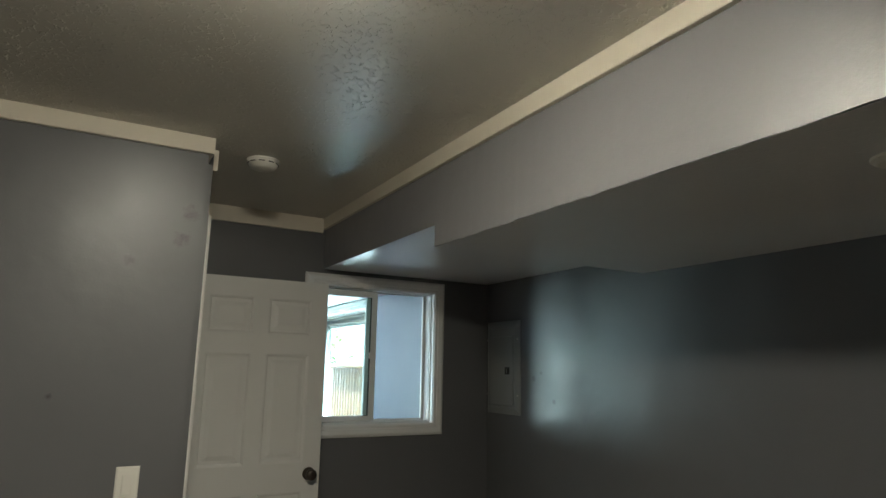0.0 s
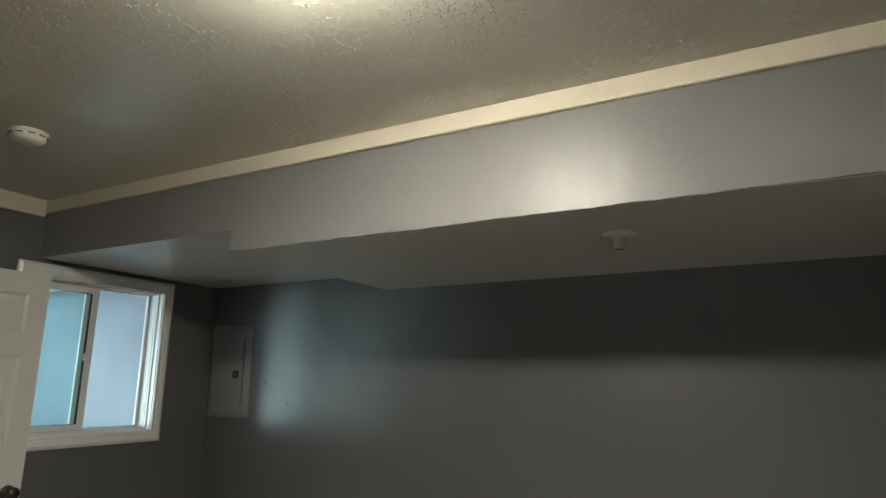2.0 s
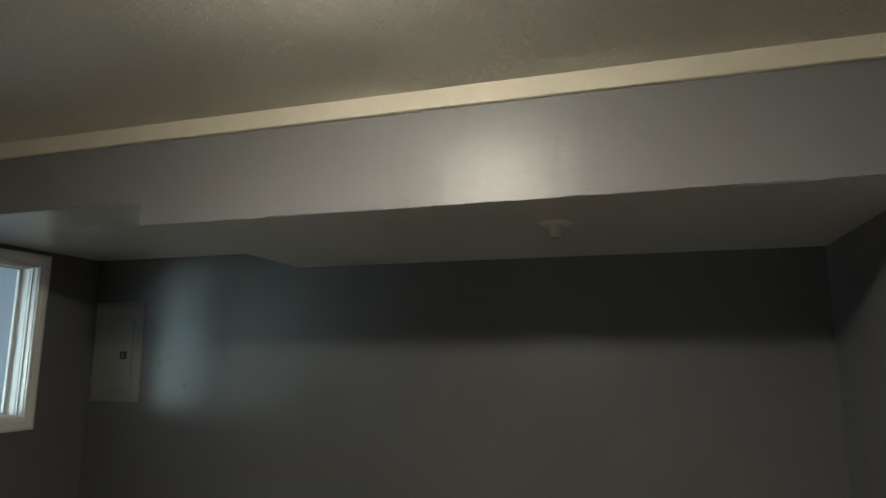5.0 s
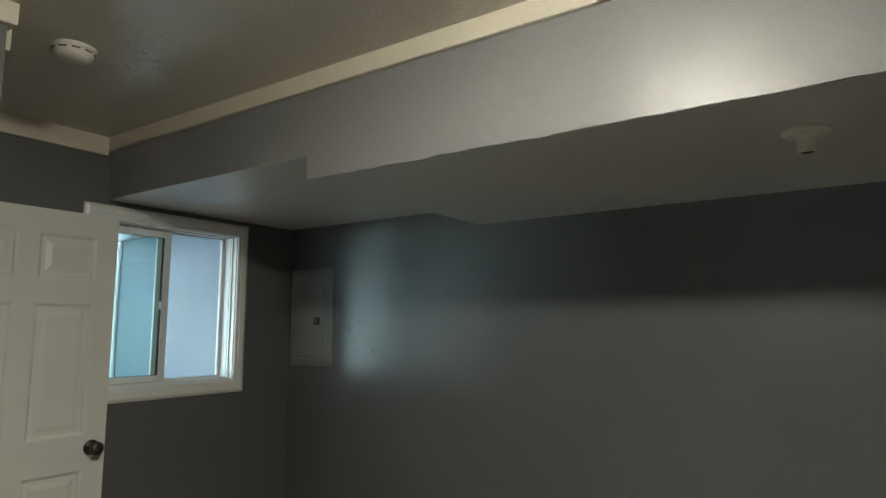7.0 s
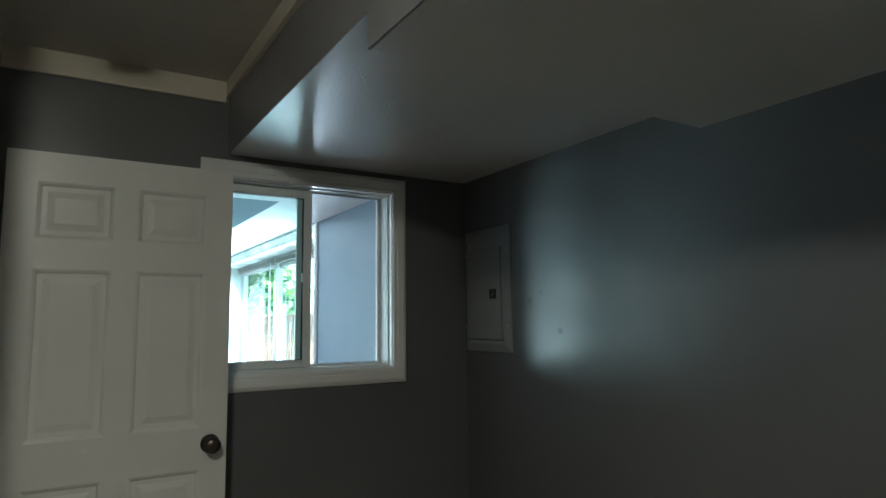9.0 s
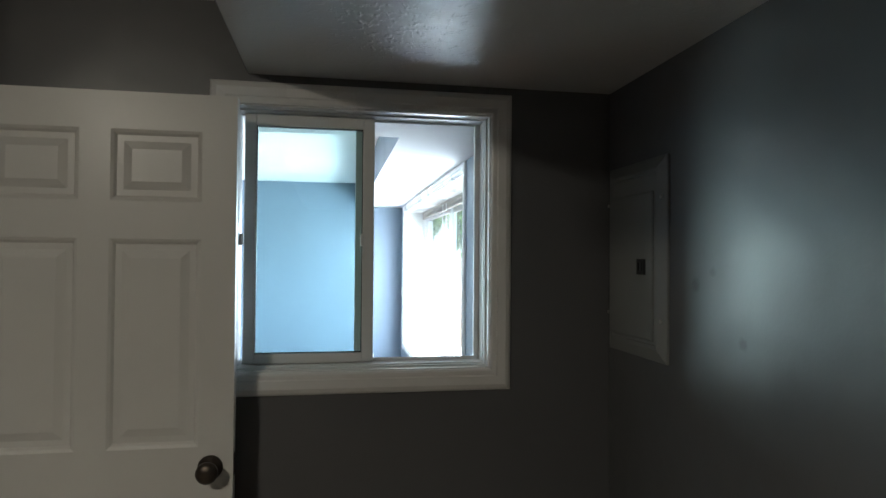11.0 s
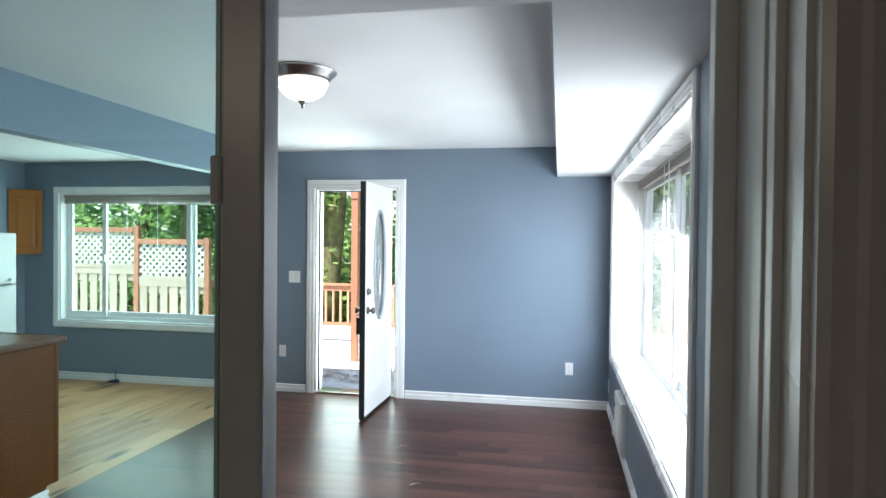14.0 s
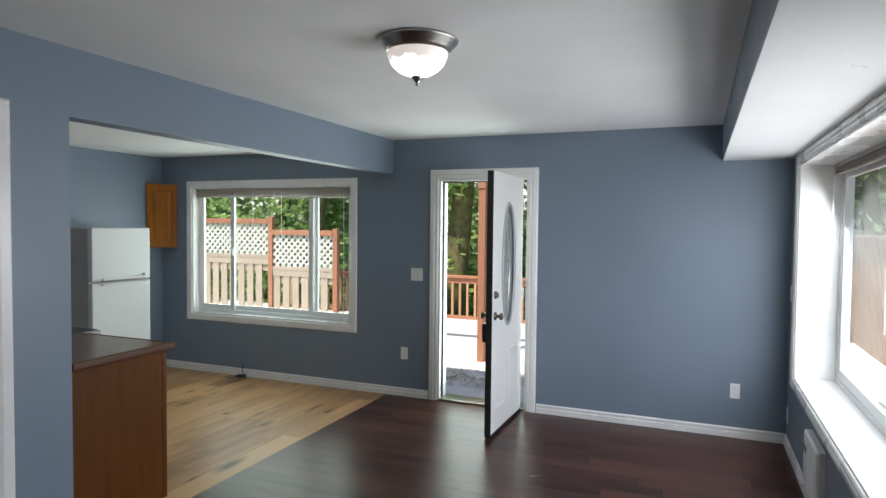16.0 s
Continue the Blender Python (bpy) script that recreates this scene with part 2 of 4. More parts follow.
FRIDGEM = mat("white_enamel", (0.70, 0.71, 0.71), 0.33, vary=0.015, bump=0.05, bump_scale=220)
# sides, gasket and toe grille: greyer than the doors
FRIDGES = mat("greyer_side_tone", (0.46, 0.43, 0.43), 0.5, vary=0.04)
DARKWOOD = mat("dark_cherry_laminate", (0.023, 0.0105, 0.0080), 0.30, vary=0.12, scale=2, detail=2.0, stretch=(0.8, 4, 4), per_object=0.6,
               second=(0.086, 0.0355, 0.0245), spec=0.24, rough_vary=0.03)
LIGHTWOOD = mat("pale_oak_plank", (0.320, 0.155, 0.062), 0.38, vary=0.18, scale=2.2, stretch=(6, 0.7, 6), per_object=0.60,
                second=(0.58, 0.325, 0.145), spec=0.32, bump=0.02, bump_scale=20, rough_vary=0.05)
knots(LIGHTWOOD)
JOINT = mat("dark_floor_joint", (0.012, 0.007, 0.005), 0.7, vary=0.2)
JOINT_L = mat("brown_floor_joint", (0.16, 0.09, 0.04), 0.7, vary=0.2)
# for the unseen small-room floor; pale so that it bounces fill light upwards
FLOOR_BOUNCE = mat("pale_bounce_floor", (0.32, 0.285, 0.24), 0.6, vary=0.15, scale=12, bump=0.2)
CARPET = mat("grey_floor", (0.16, 0.15, 0.14), 0.8, vary=0.15, scale=40, bump=0.3)
GLASS = clear_glass("window_glass")
GLASS_T = clear_glass("greenish_glass", (0.80, 0.90, 0.89))
CONCRETE = mat("pale_concrete", (0.62, 0.59, 0.55), 0.85, vary=0.12, scale=2.2, bump=0.3, bump_scale=90)
GROUND = mat("leaf_litter_ground", (0.20, 0.16, 0.10), 0.95, vary=0.4, scale=5, second=(0.13, 0.17, 0.06), bump=0.6, bump_scale=30)
FENCEW = mat("weathered_fence_board", (0.31, 0.272, 0.212), 0.8, vary=0.18, scale=5, stretch=(8, 8, 0.8), per_object=0.25, bump=0.2)
CEDAR = mat("stained_cedar", (0.27, 0.122, 0.066), 0.6, vary=0.2, scale=6, stretch=(8, 8, 0.8), per_object=0.2, bump=0.15)
CEDAR_P = mat("tan_cedar_picket", (0.33, 0.20, 0.105), 0.7, vary=0.2, scale=6, stretch=(8, 8, 0.8), per_object=0.3, bump=0.15)
FENCE_S = mat("brown_cedar_fence", (0.33, 0.195, 0.105), 0.75, vary=0.25, scale=6, stretch=(8, 8, 0.8), per_object=0.3, bump=0.15)
LATTICE = mat("white_lattice", (0.47, 0.48, 0.475), 0.7, vary=0.1)
BARK = mat("mossy_bark", (0.085, 0.062, 0.035), 0.9, vary=0.4, scale=7, second=(0.10, 0.12, 0.03), bump=0.8, bump_scale=25)
SIDING = mat("grey_siding", (0.42, 0.44, 0.45), 0.7, vary=0.05)
MARBLE = mat("lit_alabaster_bowl", (0.85, 0.83, 0.80), 0.25, vary=0.05, emit=LAMP_B, emit_color=(1.0, 0.95, 0.88))
_nt = MARBLE.node_tree
_tc, _sx, _mr = _nt.nodes.new("ShaderNodeTexCoord"), _nt.nodes.new("ShaderNodeSeparateXYZ"), _nt.nodes.new("ShaderNodeMapRange")
_vn, _ad = _nt.nodes.new("ShaderNodeTexNoise"), _nt.nodes.new("ShaderNodeMath")
_vn.inputs["Scale"].default_value, _vn.inputs["Distortion"].default_value = 14.0, 1.5
_ad.operation, _ad.inputs[1].default_value = "MULTIPLY_ADD", 0.05
_nt.links.new(_tc.outputs["Object"], _sx.inputs[0])
_nt.links.new(_tc.outputs["Object"], _vn.inputs[0])
_nt.links.new(_vn.outputs[0], _ad.inputs[0])
_nt.links.new(_sx.outputs[2], _ad.inputs[2])
_mr.inputs[1].default_value, _mr.inputs[2].default_value, _mr.inputs[3].default_value, _mr.inputs[4].default_value = -0.068, -0.125, 0.30, LAMP_B * 1.4
_nt.links.new(_ad.outputs[0], _mr.inputs[0])
_nt.links.new(_mr.outputs[0], _nt.nodes["Principled BSDF"].inputs["Emission Strength"])
BOWL_A = mat("lit_warm_bowl", (0.85, 0.80, 0.70), 0.3, vary=0.05, emit=LAMP_A, emit_color=(1.0, 0.86, 0.66))


def leaf_mat(name, a, b):
    m = bpy.data.materials.new(name)
    m.use_nodes = True
    nt = m.node_tree
    p = nt.nodes["Principled BSDF"]
    p.inputs["Roughness"].default_value = 0.6
    p.inputs["Specular IOR Level"].default_value = 0.2
    g = nt.nodes.new("ShaderNodeNewGeometry")
    cr = nt.nodes.new("ShaderNodeValToRGB")
    cr.color_ramp.elements[0].color, cr.color_ramp.elements[1].color = (*a, 1), (*b, 1)
    nt.links.new(g.outputs["Random Per Island"], cr.inputs[0])
    nt.links.new(cr.outputs[0], p.inputs["Base Color"])
    tl = nt.nodes.new("ShaderNodeBsdfTranslucent")
    nt.links.new(cr.outputs[0], tl.inputs[0])
    mix = nt.nodes.new("ShaderNodeMixShader")
    mix.inputs[0].default_value = 0.6
    nt.links.new(p.outputs[0], mix.inputs[1])
    nt.links.new(tl.outputs[0], mix.inputs[2])
    nt.links.new(mix.outputs[0], nt.nodes["Material Output"].inputs[0])
    return m


LEAF = leaf_mat("maple_leaves", (0.17, 0.31, 0.08), (0.42, 0.58, 0.22))
LEAF_D = leaf_mat("dark_leaves", (0.16, 0.29, 0.09), (0.40, 0.55, 0.22))


# ---- mesh helpers ----
def box(bm, x0, x1, y0, y1, z0, z1, bevel=0.0):
    vs = [bm.verts.new(p) for p in ((x0, y0, z0), (x1, y0, z0), (x1, y1, z0), (x0, y1, z0), (x0, y0, z1), (x1, y0, z1), (x1, y1, z1), (x0, y1, z1))]
    fs = [bm.faces.new([vs[i] for i in f]) for f in ((3, 2, 1, 0), (4, 5, 6, 7), (0, 1, 5, 4), (1, 2, 6, 5), (2, 3, 7, 6), (3, 0, 4, 7))]
    if bevel:
        es = list({e for f in fs for e in f.edges})
        bmesh.ops.bevel(bm, geom=es, offset=bevel, segments=2, affect="EDGES", profile=0.6)
    return bm


def boxes(*rows, bevel=0.0):
    bm = bmesh.new()
    for r in rows:
        box(bm, *r, bevel=bevel)
    return bm


def mesh_of(bm, name, material, smooth=False):
    bmesh.ops.recalc_face_normals(bm, faces=bm.faces)
    me = bpy.data.meshes.new(name)
    bm.to_mesh(me)
    bm.free()
    me.materials.append(material)
    if smooth:
        me.shade_smooth()
    return me


def part(name, bm, material, parent, label="", smooth=False):
    ob = new(name, mesh_of(bm, name, material, smooth))
    ob.parent = parent
    if label:
        ob["label"] = label
    return ob


def thing(name, label, category, at=(0, 0, 0), group="", turn=0.0):
    e = new(name)
    e.empty_display_size = 0.1
    e.matrix_world = pose(*at, 0, 0, turn)
    return tagged(e, label, category, group)


def structure(name, bm, material, label, category="", smooth=False):
    ob = new(name, mesh_of(bm, name, material, smooth))
    return tagged(ob, label, category or name.split("_")[0], kind="structure")


def pierced(axis, a0, a1, u0, u1, z0, z1, holes):
    """A slab with rectangular holes. axis 'y': thickness a0..a1 in y, u along x; axis 'x': the other way round."""
    us = sorted({u0, u1, *[min(max(h[k], u0), u1) for h in holes for k in (0, 1)]})
    zs = sorted({z0, z1, *[min(max(h[k], z0), z1) for h in holes for k in (2, 3)]})
    bm = bmesh.new()
    at = {}

    def v(i, j, k):
        if (i, j, k) not in at:
            a = (a0, a1)[k]
            at[i, j, k] = bm.verts.new((us[i], a, zs[j]) if axis == "y" else (a, us[i], zs[j]))
        return at[i, j, k]

    def solid(i, j):
        if not (0 <= i < len(us) - 1 and 0 <= j < len(zs) - 1):
            return False
        cu, cz = (us[i] + us[i + 1]) / 2, (zs[j] + zs[j + 1]) / 2
        return not any(h[0] < cu < h[1] and h[2] < cz < h[3] for h in holes)

    for i in range(len(us) - 1):
        for j in range(len(zs) - 1):
            if not solid(i, j):
                continue
            for k in (0, 1):
                bm.faces.new((v(i, j, k), v(i + 1, j, k), v(i + 1, j + 1, k), v(i, j + 1, k)))
            for (di, dj, p, q) in ((-1, 0, (i, j), (i, j + 1)), (1, 0, (i + 1, j), (i + 1, j + 1)), (0, -1, (i, j), (i + 1, j)), (0, 1, (i, j + 1), (i + 1, j + 1))):
                if not solid(i + di, j + dj):
                    bm.faces.new((v(*p, 0), v(*q, 0), v(*q, 1), v(*p, 1)))
    return bm


def surround(rect, profile, place, legs=False):
    """A mitred moulding round a rectangle (u0, u1, z0, z1). profile: (outward, proud) pairs; place maps (u, z, proud) to the world.
    legs: three-sided, open at the floor."""
    u0, u1, z0, z1 = rect
    corners = [(u0, z0, -1, -1), (u1, z0, 1, -1), (u1, z1, 1, 1), (u0, z1, -1, 1)]
    if legs:
        corners = [(u0, z0, -1, 0), (u0, z1, -1, 1), (u1, z1, 1, 1), (u1, z0, 1, 0)]
    bm = bmesh.new()
    rings = [[bm.verts.new(place(u + su * w, z + sz * w, h)) for w, h in profile] for u, z, su, sz in corners]
    for n in range(len(rings) - (1 if legs else 0)):
        a, b = rings[n], rings[(n + 1) % len(rings)]
        for k in range(len(profile)):
            l = (k + 1) % len(profile)
            bm.faces.new((a[k], a[l], b[l], b[k]))
    if legs:
        bm.faces.new(rings[0])
        bm.faces.new(rings[-1])
    return bm


def moulding(p0, p1, out, profile):
    """A straight moulding from p0 to p1; profile: (proud, up) pairs, proud along out."""
    bm = bmesh.new()
    o = Vector(out)
    a, b = [[bm.verts.new(Vector(p) + o * w + Vector((0, 0, h))) for w, h in profile] for p in (p0, p1)]
    for k in range(len(profile)):
        l = (k + 1) % len(profile)
        bm.faces.new((a[k], a[l], b[l], b[k]))
    bm.faces.new(a)
    bm.faces.new(b)
    return bm


def lathe(profile, segments=32, at=(0, 0, 0), axis="z"):
    """A turned body from (radius, height) pairs."""
    bm = bmesh.new()
    rings = []
    for r, h in profile:
        ring = []
        for s in range(segments):
            a = 2 * math.pi * s / segments
            p = (r * math.cos(a), r * math.sin(a), h)
            p = {"z": p, "y": (p[0], p[2], p[1]), "x": (p[2], p[0], p[1])}[axis]
            ring.append(bm.verts.new(Vector(p) + Vector(at)))
        rings.append(ring)
    for a, b in zip(rings, rings[1:]):
        for s in range(segments):
            bm.faces.new((a[s], a[(s + 1) % segments], b[(s + 1) % segments], b[s]))
    bm.faces.new(rings[0])
    bm.faces.new(rings[-1])
    bmesh.ops.remove_doubles(bm, verts=bm.verts, dist=1e-5)
    return bm


def tube(points, radius, sides=8, taper=1.0):
    bm = bmesh.new()
    pts = [Vector(p) for p in points]
    rings = []
    for i, p in enumerate(pts):
        d = (pts[min(i + 1, len(pts) - 1)] - pts[max(i - 1, 0)]).normalized()
        side = d.cross(Vector((0.31, 0.17, 0.93))).normalized()
        up = side.cross(d)
        r = radius * (1 + (taper - 1) * i / max(len(pts) - 1, 1))
        rings.append([bm.verts.new(p + r * (math.cos(2 * math.pi * s / sides) * side + math.sin(2 * math.pi * s / sides) * up)) for s in range(sides)])
    for a, b in zip(rings, rings[1:]):
        for s in range(sides):
            bm.faces.new((a[s], a[(s + 1) % sides], b[(s + 1) % sides], b[s]))
    bm.faces.new(rings[0])
    bm.faces.new(rings[-1])
    return bm


def nested(place, rect, steps):
    """Concentric rectangles, each (inset, depth), closed by a flat field: a moulded panel."""
    u0, u1, z0, z1 = rect
    bm = bmesh.new()
    loops = []
    for i, d in steps:
        loops.append([bm.verts.new(place(u, z, d)) for u, z in ((u0 + i, z0 + i), (u1 - i, z0 + i), (u1 - i, z1 - i), (u0 + i, z1 - i))])
    for a, b in zip(loops, loops[1:]):
        for s in range(4):
            bm.faces.new((a[s], a[(s + 1) % 4], b[(s + 1) % 4], b[s]))
    bm.faces.new(loops[-1])
    return bm


# ---- the plan, in metres ----
XL, XA, XR = -0.07, -0.035, 1.88          # small room: alcove wall and outer wall
YS, YB = -1.03, -3.85         # switch wall and back wall
ZA = 2.352                    # small room's ceiling
SX, SY, SZ1, SZ2 = 0.745, -1.345, 2.06, 1.972   # its soffit: edge, step, two heights
BY0, BY1 = 0.12, 5.48         # living room: near and far wall
BX0, BX1 = -1.50, 1.80        # partition line and outer wall
ZB = 2.40
KX, KY = -4.38, 2.22          # kitchen's left and back walls
WIN = (0.706, 1.482, 1.178, 1.969)      # inner window
KW = (-3.945, -1.955, 0.625, 1.99)     # kitchen window opening
FD = (-1.035, -0.195, 0.0, 2.03)       # front door opening
RW = (1.90, 5.16, 0.56, 2.06)          # big side window opening (y)

# ---- structure ----
structure("floor_1", boxes((-2.6, 2.0, YB - 0.1, 0.0, -0.12, 0.0)), FLOOR_BOUNCE, "plain unseen floor of the small room, pale to bounce light", "floor")
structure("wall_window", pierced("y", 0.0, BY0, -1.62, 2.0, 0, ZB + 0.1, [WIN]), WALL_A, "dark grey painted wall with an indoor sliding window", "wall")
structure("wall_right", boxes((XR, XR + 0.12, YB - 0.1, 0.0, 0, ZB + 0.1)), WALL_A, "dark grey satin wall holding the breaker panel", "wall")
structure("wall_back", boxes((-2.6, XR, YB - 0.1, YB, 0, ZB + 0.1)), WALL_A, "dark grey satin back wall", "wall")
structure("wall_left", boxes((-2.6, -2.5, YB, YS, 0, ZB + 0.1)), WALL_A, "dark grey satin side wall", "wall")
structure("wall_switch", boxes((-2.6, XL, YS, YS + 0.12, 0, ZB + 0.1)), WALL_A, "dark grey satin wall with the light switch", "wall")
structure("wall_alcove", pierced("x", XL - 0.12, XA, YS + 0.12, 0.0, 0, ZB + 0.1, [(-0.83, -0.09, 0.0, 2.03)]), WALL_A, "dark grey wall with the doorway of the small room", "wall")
structure("ceiling_1", boxes((-2.6, 2.0, YB - 0.1, 0.0, ZA, ZA + 0.1)), CEIL_A, "cream knockdown-textured ceiling", "ceiling")
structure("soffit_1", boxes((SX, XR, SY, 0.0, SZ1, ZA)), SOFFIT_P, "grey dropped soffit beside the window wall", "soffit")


def ragged_box(x0, x1, y0, y1, z0, z1, seed, steps=90):
    """A boxed-in soffit whose lower front edge is hand-taped and a little uneven."""
    r_ = random.Random(seed)
    bm = bmesh.new()
    rows, drift = [], 0.0
    for i in range(steps + 1):
        y = y0 + (y1 - y0) * i / steps
        drift = 0.8 * drift + r_.uniform(-0.0011, 0.0011)
        nick = 0.004 if r_.random() < 0.05 else 0.0
        rows.append([bm.verts.new(p) for p in ((x0 + r_.uniform(-0.0005, 0.0005), y, z0 + drift - nick), (x0 + 0.005, y, z0), (x1, y, z0), (x1, y, z1), (x0, y, z1))])
    for a, b in zip(rows, rows[1:]):
        for k in range(5):
            bm.faces.new((a[k], a[(k + 1) % 5], b[(k + 1) % 5], b[k]))
    bm.faces.new(rows[0])
    bm.faces.new(rows[-1])
    return bm


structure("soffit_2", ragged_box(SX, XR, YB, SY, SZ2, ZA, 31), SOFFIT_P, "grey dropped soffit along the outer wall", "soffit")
structure("soffit_underside_1", boxes((SX + 0.003, XR, SY, 0.0, SZ1 - 0.0015, SZ1)), SOFFIT_A, "textured underside of the shallow soffit", "soffit")
structure("soffit_underside_2", boxes((SX + 0.006, XR, YB, SY - 0.001, SZ2 - 0.0015, SZ2)), SOFFIT_A, "textured underside of the deep soffit", "soffit")
for n, (p, q, o, z) in enumerate((((SX, YB + 0.018), (SX, 0.0), (-1, 0, 0), 2.288), ((XA + 0.018, 0.0), (SX - 0.018, 0.0), (0, -1, 0), 2.266),
                                  ((XA, YS + 0.12), (XA, 0.0), (1, 0, 0), 2.266), ((XL, YS - 0.018), (XL, YS + 0.12), (1, 0, 0), 2.290), ((-2.482, YS), (XL, YS), (0, -1, 0), 2.290),
                                  ((-2.5, YB), (-2.5, YS), (1, 0, 0), 2.288), ((-2.482, YB), (SX, YB), (0, 1, 0), 2.288))):
    board = [(0, 0), (0.016, 0), (0.018, 0.004), (0.018, ZA - z), (0, ZA - z)]
    structure("trim_%d" % (n + 21), moulding((*p, z), (*q, z), o, board), TRIM_A, "flat cream ceiling trim board", "trim")
# hall behind the small room's door
structure("floor_2", boxes((-1.62, XL - 0.12, YS + 0.12, 0.0, -0.12, 0.0)), CARPET, "plain hall floor", "floor")
structure("wall_hall", boxes((-1.72, -1.62, YS + 0.12, 0.0, 0, ZB + 0.1)), WALL_A, "grey hall wall", "wall")
structure("ceiling_2", boxes((-1.72, XL - 0.12, YS + 0.12, 0.0, ZA, ZA + 0.1)), CEIL_A, "cream hall ceiling", "ceiling")

# living room and kitchen
structure("wall_far", pierced("y", BY1, BY1 + 0.16, KX - 0.12, BX1 + 0.16, -0.2, 2.6, [KW, FD]), WALL, "slate blue painted wall with front door and kitchen window", "wall")
structure("wall_side", pierced("x", BX1, BX1 + 0.32, BY0, BY1, -0.2, 2.6, [RW]), WALL, "slate blue painted wall with the deep window", "wall")
structure("wall_partition", pierced("x", BX0 - 0.12, BX0, BY0, KY, 0, ZB, [(1.00, 1.88, 0, 2.04)]), WALL, "slate blue partition wall with a doorway", "wall")
structure("beam", boxes((BX0 - 0.12, BX0, KY, BY1, 2.085, ZB)), WALL, "slate blue dropped beam between living room and kitchen", "beam")
structure("wall_kitchen_back", boxes((KX, BX0 - 0.12, KY - 0.12, KY, 0, 2.6)), WALL, "slate blue kitchen wall behind the counter", "wall")
structure("wall_kitchen_left", boxes((KX - 0.12, KX, KY - 0.12, BY1, 0, 2.6)), WALL, "slate blue kitchen side wall", "wall")
structure("wall_bath", boxes((-2.9, -2.8, BY0, KY - 0.12, 0, 2.6)), WALL, "grey wall of the space beyond the partition", "wall")
structure("ceiling_3", boxes((BX0 - 0.12, BX1, BY0, BY1, ZB, ZB + 0.15)), CEIL_B, "white textured living room ceiling", "ceiling")
structure("ceiling_4", boxes((KX, BX0 - 0.12, KY, BY1, 2.325, ZB + 0.15)), CEIL_B, "white textured kitchen ceiling", "ceiling")
structure("ceiling_5", boxes((-2.9, BX0 - 0.12, BY0, KY - 0.12, 2.37, ZB + 0.15)), CEIL_B, "white ceiling beyond the partition", "ceiling")
structure("soffit_3", boxes((0.60, BX1, BY0, 1.21, 2.125, ZB)), CEIL_B, "white textured dropped soffit over the indoor window", "soffit")
structure("soffit_4", boxes((1.32, BX1, 1.21, BY1, 2.125, ZB)), CEIL_B, "white textured dropped soffit along the window side", "soffit")
structure("soffit_face", boxes((1.316, 1.32, 1.21, BY1, 2.127, ZB)), WALL, "slate blue face of the dropped soffit", "soffit")
structure("floor_5", boxes((-2.9, BX0 - 0.12, BY0, KY - 0.12, -0.12, 0.0)), CARPET, "floor beyond the partition", "floor")
FLOOR_D = structure("floor_3", boxes((-1.55, BX1, BY0, BY1, -0.14, -0.008)), JOINT, "dark cherry laminate plank floor", "floor")
FLOOR_L = structure("floor_4", boxes((KX, -1.55, KY, BY1, -0.14, -0.008)), JOINT_L, "pale oak plank kitchen floor", "floor")
structure("floor_strip", boxes((-1.62, -1.55, BY0, KY, -0.14, 0.0)), CARPET, "doorway floor", "floor")

base = [(0, 0), (0.015, 0), (0.015, 0.040), (0.013, 0.043), (0.003, 0.045), (0.003, 0.053), (0.012, 0.056), (0.012, 0.070), (0.006, 0.078), (0, 0.078)]
for n, (p, q, o) in enumerate((((-0.105, BY1, 0), (BX1 - 0.014, BY1, 0), (0, -1, 0)), ((KX, BY1, 0), (-1.125, BY1, 0), (0, -1, 0)),
                               ((BX1, BY0, 0), (BX1, BY1, 0), (-1, 0, 0)), ((KX, KY, 0), (KX, BY1 - 0.014, 0), (1, 0, 0)),
                               ((BX0, 1.95, 0), (BX0, KY, 0), (1, 0, 0)), ((BX0, BY0, 0), (BX0, 0.93, 0), (1, 0, 0)),
                               ((BX0, BY0, 0), (BX1 - 0.014, BY0, 0), (0, 1, 0)))):
    structure("baseboard_%d" % (n + 1), moulding(p, q, o, base), TRIM, "white ridged baseboard", "baseboard")


# ---- windows ----
def frame_ring(u0, u1, z0, z1, w, a0, a1, axis, bevel=0.002):
    """A rectangular frame of width w, from a0 to a1 in depth."""
    bm = bmesh.new()
    for (p0, p1, r0, r1) in ((u0, u0 + w, z0, z1), (u1 - w, u1, z0, z1), (u0 + w, u1 - w, z0, z0 + w), (u0 + w, u1 - w, z1 - w, z1)):
        if axis == "y":
            box(bm, p0, p1, a0, a1, r0, r1, bevel)
        else:
            box(bm, a0, a1, p0, p1, r0, r1, bevel)
    return bm


def pane(u0, u1, z0, z1, a, axis, parent, material=None):
    bm = boxes((u0, u1, a, a + 0.004, z0, z1) if axis == "y" else (a, a + 0.004, u0, u1, z0, z1))
    ob = part("pane", bm, material or GLASS, parent)
    ob.visible_shadow = False
    return ob


colonial = [(0.0, 0.0), (0.0, 0.010), (0.006, 0.013), (0.018, 0.013), (0.022, 0.017), (0.046, 0.019), (0.058, 0.014), (0.065, 0.008), (0.065, 0.0)]
# indoor sliding window between the two rooms
w1 = thing("window_1", "white vinyl sliding window between rooms, one half slid open", "window", ((WIN[0] + WIN[1]) / 2, 0.06, WIN[2]))
w1["kind"] = "structure"


def under(ob, parent):
    """Keep a part's built place under a parent that stands elsewhere."""
    ob.parent = parent
    ob.matrix_parent_inverse = parent.matrix_world.inverted()
    return ob


def wpart(name, bm, material, parent, label="", smooth=False):
    ob = part(name, bm, material, None, label, smooth)
    return under(ob, parent)


